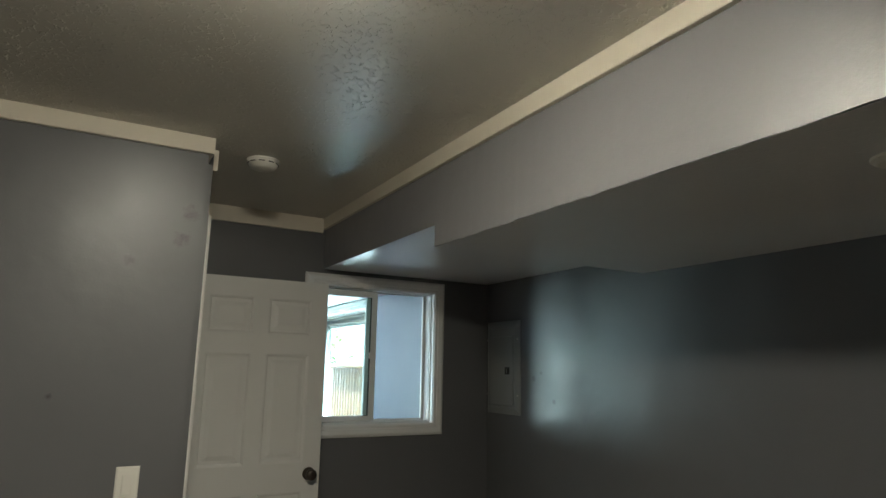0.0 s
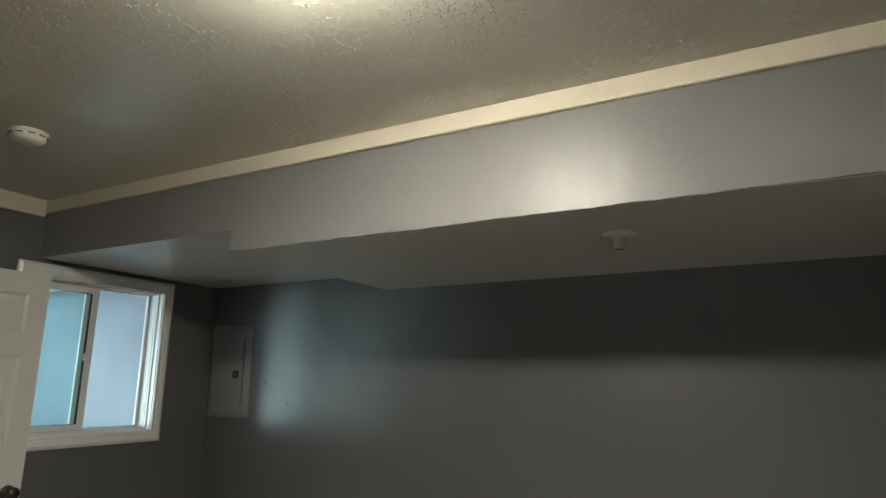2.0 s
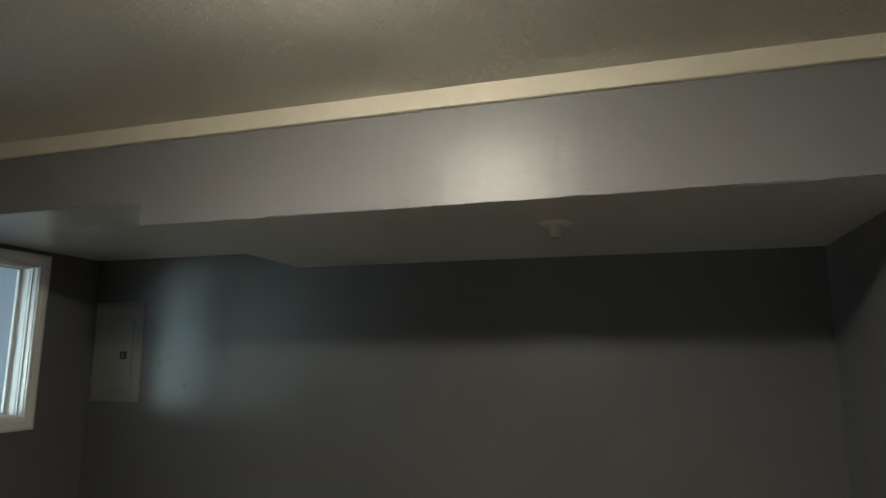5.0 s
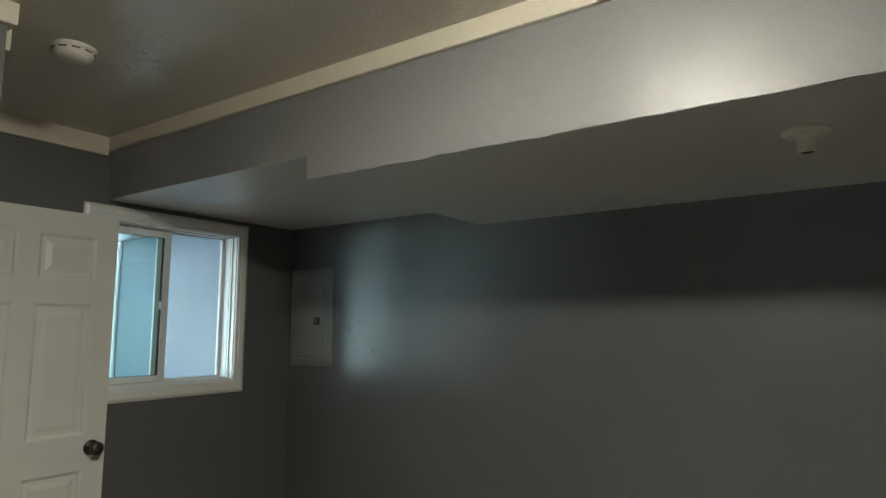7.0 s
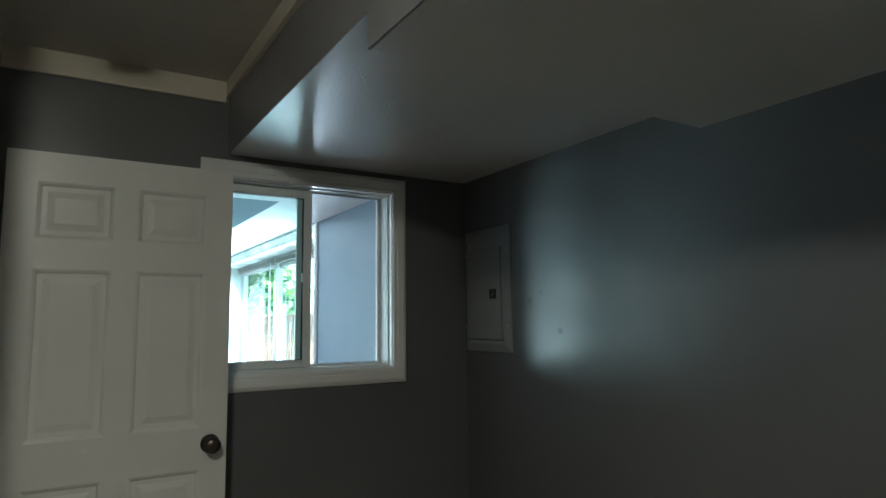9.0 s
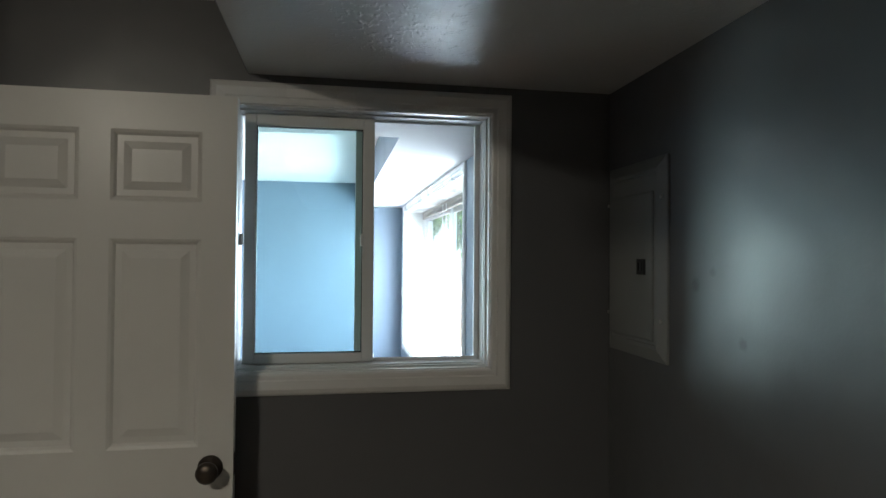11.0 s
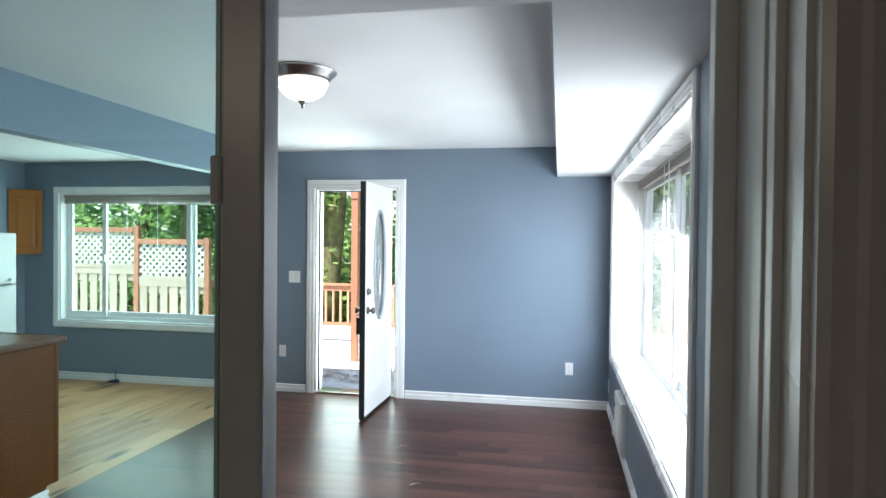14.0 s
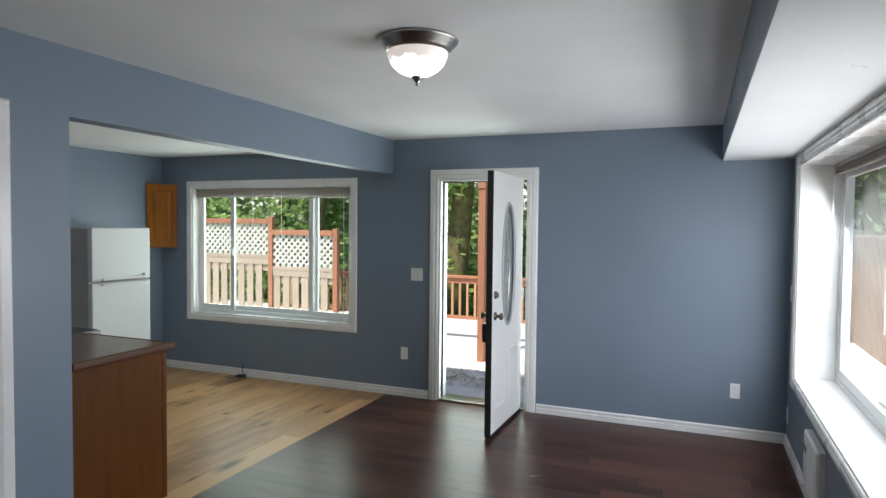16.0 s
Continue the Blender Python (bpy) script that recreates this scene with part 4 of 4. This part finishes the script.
fl = thing("ceiling_light", "round flush ceiling light with a warm lit diffuser", "ceiling light", (-0.22, -2.50, ZA))
part("pan", lathe([(0.0, 0.0), (0.125, 0.0), (0.125, -0.016), (0.115, -0.022), (0.0, -0.022)], 40), PLASTIC, fl)
part("diffuser", lathe([(0.108 * math.cos(a), -0.020 - 0.048 * math.sin(a)) for a in np.linspace(0.0, 1.55, 10)], 40), BOWL_A, fl, smooth=True)
bowl_light((0.03, 2.68, ZB), "ceiling_light", "brushed nickel flush ceiling light with a lit alabaster bowl", MARBLE)

# ---- small things of the living room ----
plate("wall_outlet", "white duplex outlet low on the slate blue wall", "outlet", (1.447, BY1, 0.358), 0)
plate("wall_outlet", "white outlet plate under the kitchen window", "outlet", (-1.372, BY1, 0.405), 0, "blank")
plate("light_switch", "white double rocker switch beside the front door", "light switch", (-1.250, BY1, 1.150), 0, "double", 0.118, 0.116)
plate("wall_outlet", "white outlet plate on the window wall", "outlet", (BX1, 5.40, 0.235), -90, "blank")
plate("light_switch", "white switch plate beside the deep window", "light switch", (BX1, 5.38, 1.135), -90, "rocker")
ht = thing("wall_heater", "small white electric wall heater under the window", "heater", (BX1, 4.12, 0.265))
bpy.context.view_layer.update()
HX = lambda u, z, h: (BX1 - h, u, z)
wpart("housing", nested(HX, (3.93, 4.36, 0.085, 0.445), ((0, 0.0), (0, 0.030), (0.008, 0.042), (0.030, 0.045))), PLASTIC_W, ht)
for n in range(9):
    z = 0.15 + n * 0.026
    wpart("louver", boxes((BX1 - 0.050, BX1 - 0.043, 3.975, 4.20, z, z + 0.012), bevel=0.001), PLASTIC_W, ht)
for y in (4.255, 4.315):
    wpart("slot", boxes((BX1 - 0.0465, BX1 - 0.0445, y - 0.016, y + 0.016, 0.335, 0.375)), DARKP, ht)
wpart("thermostat_knob", lathe([(0.0, -0.045), (0.017, -0.045), (0.015, -0.060), (0.0, -0.061)], 20, (BX1, 4.30, 0.14), "x"), PLASTIC_W, ht)

# kitchen
cb = thing("base_cabinet", "honey oak base cabinet end of the kitchen counter", "cabinet", (-1.85, 2.53, 0))
bpy.context.view_layer.update()
wpart("body", boxes((-2.22, -1.535, KY + 0.005, 2.76, 0.10, 0.91)), OAK_SHADED, cb)
wpart("end_panel", boxes((-1.535, -1.517, KY + 0.005, 2.79, 0.10, 0.91), bevel=0.003), OAK_SHADED, cb)
wpart("face_frame", boxes((-2.22, -1.515, 2.76, 2.782, 0.10, 0.91), bevel=0.002), OAK_SHADED, cb)
wpart("cabinet_door", boxes((-2.18, -1.56, 2.782, 2.802, 0.13, 0.74), bevel=0.004), OAK_SHADED, cb)
wpart("drawer", boxes((-2.18, -1.56, 2.782, 2.802, 0.76, 0.89), bevel=0.004), OAK_SHADED, cb)
wpart("toe_kick", boxes((-2.22, -1.525, KY + 0.005, 2.71, 0.0, 0.10)), OAK_SHADED, cb)
structure("baseboard_8", moulding((-1.525, KY, 0), (-1.525, 2.715, 0), (1, 0, 0), base), TRIM, "white ridged baseboard along the cabinet end", "baseboard")
ct = thing("countertop", "brown laminate countertop with an oak front edge", "countertop", (-1.85, 2.53, 0.91))
bpy.context.view_layer.update()
wpart("slab", boxes((-2.22, -1.52, KY + 0.002, 2.80, 0.912, 0.950), bevel=0.003), LAMINATE, ct)
wpart("edge_band", boxes((-1.52, -1.492, KY + 0.002, 2.83, 0.910, 0.951), (-2.22, -1.52, 2.80, 2.83, 0.906, 0.951), bevel=0.012), NOSING, ct, "rounded dark oak edge")
sv = thing("stove", "black glass-top electric range in the counter run", "stove", (-2.6, 2.53, 0))
bpy.context.view_layer.update()
wpart("body", boxes((-2.985, -2.225, KY + 0.01, 2.90, 0.0, 0.905), bevel=0.004), FRIDGEM, sv)
wpart("cooktop", boxes((-2.985, -2.225, KY + 0.01, 2.96, 0.905, 0.944), bevel=0.006), NICKEL, sv)
wpart("glass_top", boxes((-2.97, -2.245, KY + 0.04, 2.95, 0.944, 0.948)), DARKP, sv, "black glass cooking surface")
fr = thing("refrigerator", "white top-freezer refrigerator, its sides toned greyer than the doors", "refrigerator", (-4.0, 4.36, 0))
bpy.context.view_layer.update()
wpart("cabinet_body", boxes((KX + 0.03, -3.74, 4.06, 4.66, 0.03, 1.545), bevel=0.006), FRIDGES, fr, "cabinet sides toned greyer than the doors")
fd_ = wpart("freezer_door", boxes((-3.735, -3.675, 4.05, 4.665, 1.085, 1.555), bevel=0.012), FRIDGEM, fr)
ld_ = wpart("fridge_door", boxes((-3.735, -3.675, 4.05, 4.665, 0.08, 1.070), bevel=0.012), FRIDGEM, fr)
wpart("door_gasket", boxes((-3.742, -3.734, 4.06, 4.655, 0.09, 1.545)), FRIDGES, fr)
wpart("handle", boxes((-3.66, -3.635, 4.13, 4.61, 1.092, 1.112), (-3.676, -3.640, 4.575, 4.615, 1.085, 1.135), bevel=0.004), FRIDGEM, fd_)
wpart("handle", boxes((-3.672, -3.640, 4.13, 4.60, 1.045, 1.062), bevel=0.004), FRIDGEM, ld_)
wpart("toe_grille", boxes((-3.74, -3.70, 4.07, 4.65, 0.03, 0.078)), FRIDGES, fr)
WA, WB = Vector((KX, 5.265)), Vector((-4.156, BY1))
WW = (WB - WA).length
wc = thing("wall_cabinet", "honey oak corner wall cabinet beside the kitchen window", "cabinet", (KX, 5.265, 1.335), turn=math.degrees(math.atan2(WB.y - WA.y, WB.x - WA.x)))
cor = Matrix.Rotation(-math.atan2(WB.y - WA.y, WB.x - WA.x), 2) @ (Vector((KX, BY1)) - WA)
bm = bmesh.new()
tri = [[bm.verts.new(p) for p in ((0.002, 0.0, z), (WW - 0.002, 0.0, z), (cor.x, cor.y - 0.002, z))] for z in (0.0, 0.675)]
bm.faces.new(tri[0])
bm.faces.new(tri[1])
for k in range(3):
    bm.faces.new((tri[0][k], tri[0][(k + 1) % 3], tri[1][(k + 1) % 3], tri[1][k]))
part("carcass", bm, OAK_LIT, wc)
cdr = part("cabinet_door", pierced("y", -0.021, -0.002, 0.006, WW - 0.006, 0.006, 0.669, [(0.055, WW - 0.055, 0.058, 0.617)]), OAK_LIT, wc)
part("raised_panel", nested(lambda u, z, d: (u, -0.021 + d, z), (0.055, WW - 0.055, 0.058, 0.617), ((0, 0.0), (0.004, 0.010), (0.012, 0.010), (0.040, 0.003))), OAK_LIT, cdr)
part("knob", lathe([(0.0, -0.021), (0.007, -0.021), (0.007, -0.033), (0.014, -0.039), (0.012, -0.047), (0.0, -0.049)], 16, (0.028, 0.0, 0.05), "y"), PLASTIC_W, cdr)
part("crown_strip", boxes((-0.006, WW + 0.004, -0.026, -0.002, 0.669, 0.690), bevel=0.003), OAK_LIT, wc)
cd = thing("cable_coil", "loose coil of dark blue cable at the baseboard", "cable", (-3.22, 5.40, 0.0))
pts = [(0.05 * math.cos(a) + 0.004 * math.sin(3 * a), 0.035 * math.sin(a), 0.008 + 0.0016 * a) for a in np.linspace(0, 14, 60)]
part("coil", tube(pts, 0.006, 8), mat("blue_cable", (0.02, 0.03, 0.07), 0.45), cd, smooth=True)
part("tail", tube([(0.0, 0.035, 0.03), (-0.02, 0.05, 0.06), (-0.03, 0.062, 0.10), (-0.025, 0.066, 0.14)], 0.004, 8), DARKP, cd)
rnd = random.Random(4)
SCRAP = mat("pale_wood_splinter", (0.55, 0.42, 0.28), 0.7)
for n, (x, y) in enumerate(((0.45, 3.4), (0.62, 3.05), (0.30, 3.75), (0.75, 2.9), (0.2, 4.1), (0.95, 3.25))):
    sp = thing("wood_splinter", "pale splinter lying on the dark floor", "splinter", (x, y, 0.0), "floor scraps", rnd.uniform(0, 180))
    part("sliver", tube([(0, 0, 0.003), (rnd.uniform(0.02, 0.05), 0.006, 0.003), (rnd.uniform(0.06, 0.09), 0, 0.003)], 0.0024, 5, 0.3), SCRAP, sp)

# ---- outside ----
structure("ground", boxes((-400, 400, 5.3, 700, -0.9, -0.5)), GROUND, "leaf-littered ground", "ground")
structure("ground_side", boxes((2.05, 400, -300, 5.3, -0.9, -0.5)), GROUND, "leaf-littered ground beside the house", "ground")
structure("pavement_patio", boxes((-9, 3.9, BY1 + 0.16, 11.9, -0.48, -0.20)), CONCRETE, "pale concrete patio", "pavement")
structure("pavement_side", boxes((2.13, 2.95, 0, BY1 + 0.16, -0.48, -0.20)), CONCRETE, "pale concrete walk beside the house", "pavement")
structure("doorstep", boxes((-1.5, 0.4, BY1 + 0.17, BY1 + 0.75, -0.20, -0.06), bevel=0.01), CONCRETE, "concrete doorstep", "step")
structure("outer_wall", boxes((KX - 0.13, BX1 + 0.33, -4, BY1 + 0.2, 2.62, 2.9)), SIDING, "roof edge closing the house", "roof")
structure("eave", boxes((BX1 + 0.34, BX1 + 0.82, -4, BY1 + 0.8, 2.45, 2.60)), LATTICE, "white boarded eave over the side window", "eave")
po = thing("porch_post", "reddish cedar porch post standing on the patio", "post", (-1.49, 8.08, -0.2))
part("post", boxes((-0.048, 0.048, -0.048, 0.048, 0.0, 2.75), bevel=0.006), CEDAR, po)
part("post_bracket", boxes((-0.055, 0.055, -0.060, -0.048, 2.30, 2.55)), CEDAR, po)
bmq = thing("porch_beam", "reddish cedar beam on the porch post", "beam", (-1.49, 8.08, 2.55))
part("beam", boxes((-3.2, 2.6, -0.06, 0.06, 0.0, 0.22), bevel=0.006), CEDAR, bmq)


def railing(at, length, label):
    r = thing("deck_railing", label, "railing", at, "deck railings")
    part("top_rail", boxes((0, length, -0.07, 0.07, 0.90, 0.945), bevel=0.006), CEDAR, r)
    part("rail", boxes((0, length, -0.02, 0.02, 0.80, 0.89)), CEDAR, r)
    part("bottom_rail", boxes((0, length, -0.02, 0.02, 0.08, 0.17)), CEDAR, r)
    n = int(length / 0.155)
    src = None
    for i in range(n):
        if src is None:
            src = part("baluster", boxes((-0.02, 0.02, -0.02, 0.02, 0.17, 0.80)), CEDAR_P, r)
            src.location.x = 0.08
        else:
            o = new("baluster", src.data)
            o.parent = r
            o.location.x = 0.08 + i * 0.155
    for x in (0.0, length):
        part("rail_post", boxes((x - 0.045, x + 0.045, -0.045, 0.045, 0.0, 1.0), bevel=0.004), CEDAR, r)
    return r


railing((-7.4, 11.5, -0.30), 3.2, "reddish cedar deck railing with square balusters")
railing((-4.1, 11.5, -0.30), 3.2, "reddish cedar deck railing with square balusters")
railing((-0.8, 11.5, -0.30), 3.2, "reddish cedar deck railing with square balusters")


def lattice_fence(at, length, top, label):
    """Vertical boards below, a framed white lattice above, cedar posts and cap."""
    f = thing("privacy_fence", label, "fence", at, "lattice fences")
    part("post", boxes((length - 0.09, length, -0.045, 0.045, 0.0, top + 0.03), bevel=0.004), CEDAR, f)
    part("cap_rail", boxes((0, length - 0.09, -0.05, 0.05, top - 0.09, top), bevel=0.004), CEDAR, f)
    part("mid_rail", boxes((0, length - 0.09, -0.03, 0.03, top - 0.72, top - 0.66), bevel=0.003), FENCEW, f)
    w, n = 0.14, int((length - 0.09) / 0.20)
    part("header_board", boxes((0, length - 0.09, -0.022, -0.0125, top - 0.83, top - 0.72)), FENCEW, f)
    back = part("backing_rail", boxes((0, length - 0.09, 0.015, 0.04, 0.15, 0.25), (0, length - 0.09, 0.015, 0.04, top - 0.95, top - 0.85)), FENCEW, f)
    src = part("board", boxes((0, w, -0.012, 0.008, 0.03, top - 0.72), bevel=0.003), FENCEW, f)
    src.location.x = 0.01
    for i in range(1, n):
        o = new("board", src.data)
        o.parent = f
        o.location.x = 0.01 + i * 0.20
    # lattice
    z0, z1 = top - 0.66, top - 0.09
    h = z1 - z0
    x = -h
    for sgn in (1, -1):
        x = -h
        while x < length - 0.09:
            a, b = max(x, 0), min(x + h, length - 0.09)
            if b - a > 0.03:
                if sgn > 0:
                    p, q = (a, z0 + (a - x)), (b, z0 + (b - x))
                else:
                    p, q = (a, z1 - (a - x)), (b, z1 - (b - x))
                bm = bmesh.new()
                d = Vector((q[0] - p[0], q[1] - p[1])).normalized()
                nx, nz = -d[1] * 0.019, d[0] * 0.019
                y0, y1 = (-0.008, 0.0) if sgn > 0 else (0.0, 0.008)
                vs = []
                for y in (y0, y1):
                    vs.append([bm.verts.new((u, y, z)) for u, z in ((p[0] - nx, p[1] - nz), (q[0] - nx, q[1] - nz), (q[0] + nx, q[1] + nz), (p[0] + nx, p[1] + nz))])
                bm.faces.new(vs[0])
                bm.faces.new(vs[1])
                for k in range(4):
                    bm.faces.new((vs[0][k], vs[0][(k + 1) % 4], vs[1][(k + 1) % 4], vs[1][k]))
                part("lattice_slat", bm, LATTICE, f)
            x += 0.125
    return f


lattice_fence((-9.6, 9.5, -0.5), 1.85, 2.20, "weathered board fence topped with white lattice")
lattice_fence((-7.75, 9.5, -0.5), 1.80, 2.20, "weathered board fence topped with white lattice")
lattice_fence((-5.95, 9.5, -0.5), 1.36, 2.00, "lower weathered board fence topped with white lattice")


def picket_fence(at, length, height, turn, label):
    f = thing("wood_fence", label, "fence", at, turn=turn)
    part("cap_rail", boxes((0, length, -0.06, 0.06, height - 0.04, height), bevel=0.004), FENCE_S, f)
    part("rail", boxes((0, length, 0.01, 0.05, height - 0.16, height - 0.04)), FENCE_S, f)
    part("rail", boxes((0, length, 0.01, 0.05, 0.12, 0.24)), FENCE_S, f)
    src = part("picket", boxes((0, 0.088, -0.010, 0.010, 0.10, height - 0.05)), FENCE_S, f)
    for i in range(1, int(length / 0.128)):
        o = new("picket", src.data)
        o.parent = f
        o.location.x = i * 0.128
    for x in np.arange(0, length + 0.1, 1.9):
        part("fence_post", boxes((x - 0.05, x + 0.05, 0.0, 0.10, 0.0, height - 0.04)), FENCE_S, f)
    return f


picket_fence((3.5, 13.6, -0.5), 12.0, 2.03, -90, "brown vertical picket fence along the side yard")


def leaves(rng, centres, radii, count, size, bias=0.0):
    """Many small bent leaves spread over clumps."""
    c = np.array(centres)[rng.integers(0, len(centres), count)]
    r = np.array(radii)[rng.integers(0, len(radii), count)]
    d = rng.normal(size=(count, 3))
    d /= np.linalg.norm(d, axis=1)[:, None]
    p = c + d * (r * rng.uniform(0.25, 1.0, count) ** 0.5)[:, None]
    a = rng.normal(size=(count, 3))
    a[:, 2] *= 0.5
    a /= np.linalg.norm(a, axis=1)[:, None]
    b = np.cross(a, rng.normal(size=(count, 3)) + (0, 0, 1.2))
    b /= np.linalg.norm(b, axis=1)[:, None]
    s = (size * rng.uniform(0.6, 1.4, count))[:, None]
    drop = np.array((0, 0, -0.25)) * s
    v = np.stack([p - a * s, p + b * s * 0.55 + drop * 0.3, p + a * s + drop, p - b * s * 0.55 + drop * 0.3], 1).reshape(-1, 3)
    f = np.arange(count * 4).reshape(-1, 4)
    return v, f


def leaf_mesh(name, v, f, material):
    me = bpy.data.meshes.new(name)
    me.from_pydata(v.tolist(), [], f.tolist())
    me.materials.append(material)
    return me


def tree(at, height, spread, seed, label, count=5000, size=0.11, trunk=0.2, lean=(0, 0), low=0.25, material=None):
    rng = np.random.default_rng(seed)
    t = thing("tree", label, "tree", at, "trees behind the yard")
    top = Vector((lean[0], lean[1], height * 0.85))
    pts = [Vector((0.08 * math.sin(i * 1.7 + seed), 0.06 * math.cos(i * 1.3 + seed), 0)) * (i > 0) + top * (i / 7) for i in range(8)]
    tr = part("trunk", tube(pts, trunk, 12, 0.35), BARK, t, smooth=True)
    cs, rs = [], []
    for i in range(9):
        f = rng.uniform(low, 0.9)
        a = rng.uniform(0, 2 * math.pi)
        base_ = top * f
        tip = base_ + Vector((math.cos(a), math.sin(a), rng.uniform(0.1, 0.6))) * spread * rng.uniform(0.5, 1.0)
        mid = (base_ + tip) / 2 + Vector((0, 0, 0.15 * spread))
        part("limb", tube([base_, mid, tip], trunk * 0.32, 7, 0.3), BARK, tr, smooth=True)
        for k in range(3):
            cs.append(tuple(mid.lerp(tip, rng.uniform(0, 1)) + Vector(rng.normal(size=3) * 0.18 * spread)))
            rs.append(spread * rng.uniform(0.16, 0.34))
    for k in range(5):
        cs.append(tuple(top * rng.uniform(0.75, 1.05) + Vector(rng.normal(size=3) * 0.2 * spread)))
        rs.append(spread * rng.uniform(0.2, 0.38))
    v, f = leaves(rng, cs, rs, int(count * 0.62), size)
    cr = new("crown", leaf_mesh("crown", v, f, material or LEAF))
    cr.parent = t
    return t


tree((-3.6, 12.6, -0.5), 8.5, 2.6, 3, "big mossy maple with broad green leaves", 7000, 0.13, 0.30, (0.1, 0.2), 0.5)
tree((-7.1, 11.6, -0.5), 7.5, 2.6, 5, "leaning dark-trunked maple behind the fence", 6500, 0.12, 0.17, (1.9, 0.2), 0.45)
tree((-9.8, 14.5, -0.5), 8.0, 3.0, 8, "leafy maple behind the lattice fence", 6500, 0.13, 0.22, (0.9, 0.0), 0.15)
tree((-1.9, 14.6, -0.5), 7.5, 2.6, 13, "leafy maple behind the deck railing", 6500, 0.12, 0.18, (0.2, 0), 0.1)
tree((0.8, 15.0, -0.5), 8.0, 2.8, 21, "leafy maple behind the deck railing", 6000, 0.12, 0.18, (-0.2, 0), 0.1)
tree((4.7, 16.8, -0.5), 8.5, 2.3, 55, "leafy tree beyond the side fence", 6500, 0.12, 0.22, (0, 0), 0.1)
rng = np.random.default_rng(77)


def woods(name, x0, x1, y0, y1, z1, count, size, label):
    cs = [(rng.uniform(x0, x1), rng.uniform(y0, y1), rng.uniform(-0.3, z1)) for _ in range(160)]
    v, f = leaves(rng, cs, rng.uniform(0.6, 1.5, 40), count, size)
    return tagged(new(name, leaf_mesh(name, v, f, LEAF_D)), label, "undergrowth", kind="stuff")


woods("undergrowth", -18, 4, 15.5, 21, 5.5, 24000, 0.17, "dense green woodland behind the yard")
woods("undergrowth", 3.8, 6.4, 17, 26, 4.5, 12000, 0.17, "dense green woodland beyond the side fence")
woods("undergrowth", -16, 3, 13.8, 15.2, 1.6, 12000, 0.10, "green shrubs below the railing")


# leaf litter blown up to the doorstep
rl = np.random.default_rng(12)
v, f = leaves(rl, [(rl.uniform(-3.2, 0.6), rl.uniform(6.3, 7.5), -0.195) for _ in range(60)], [0.28], 4200, 0.022)
v[:, 2] = -0.192 + np.abs(v[:, 2] + 0.195) * 0.06
tagged(new("leaf_litter", leaf_mesh("leaf_litter", v, f, leaf_mat("dry_leaves", (0.24, 0.18, 0.12), (0.48, 0.40, 0.29)))), "dry brown leaf litter on the concrete", "leaf litter", kind="stuff")


# ---- floor planks ----
def plank_mesh(name, length, width, along, material, cache):
    key = (round(length, 3), width, along)
    if key not in cache:
        g = 0.0003
        l2, w2, e = length / 2 - g, width / 2 - g, 0.00004
        bm = bmesh.new()
        lo = [bm.verts.new(p) for p in ((-l2, -w2, -0.009), (l2, -w2, -0.009), (l2, w2, -0.009), (-l2, w2, -0.009))]
        mi = [bm.verts.new(p) for p in ((-l2, -w2, -e), (l2, -w2, -e), (l2, w2, -e), (-l2, w2, -e))]
        hi = [bm.verts.new(p) for p in ((-l2 + e, -w2 + e, 0), (l2 - e, -w2 + e, 0), (l2 - e, w2 - e, 0), (-l2 + e, w2 - e, 0))]
        for a, b in ((lo, mi), (mi, hi)):
            for k in range(4):
                bm.faces.new((a[k], a[(k + 1) % 4], b[(k + 1) % 4], b[k]))
        bm.faces.new(hi)
        if along == "y":
            bm.transform(Matrix.Rotation(math.pi / 2, 4, "Z"))
        cache[key] = mesh_of(bm, name, material)
    return cache[key]


def lay(floor, x0, x1, y0, y1, width, along, material, lengths, seed):
    r, cache = random.Random(seed), {}
    a0, a1, b0, b1 = (x0, x1, y0, y1) if along == "x" else (y0, y1, x0, x1)
    rows = max(1, round((b1 - b0) / width))
    w = (b1 - b0) / rows
    for i in range(rows):
        a = a0
        cut = r.choice(lengths) * r.choice((0.35, 0.55, 0.75, 1.0))
        while a < a1 - 0.01:
            l = min(cut, a1 - a)
            if a1 - a - l < 0.15:
                l = a1 - a
            o = new("plank", plank_mesh("plank", l, w, along, material, cache))
            o.parent = floor
            ca, cb_ = a + l / 2, b0 + (i + 0.5) * w
            o.location = (ca, cb_, 0.0) if along == "x" else (cb_, ca, 0.0)
            a += l
            cut = r.choice(lengths)


lay(FLOOR_D, -1.55, BX1, BY0, BY1, 0.125, "x", DARKWOOD, (0.6, 0.8, 1.0, 1.2), 5)
lay(FLOOR_L, KX, -1.55, KY, BY1, 0.18, "y", LIGHTWOOD, (0.7, 0.9, 1.1, 1.4), 9)
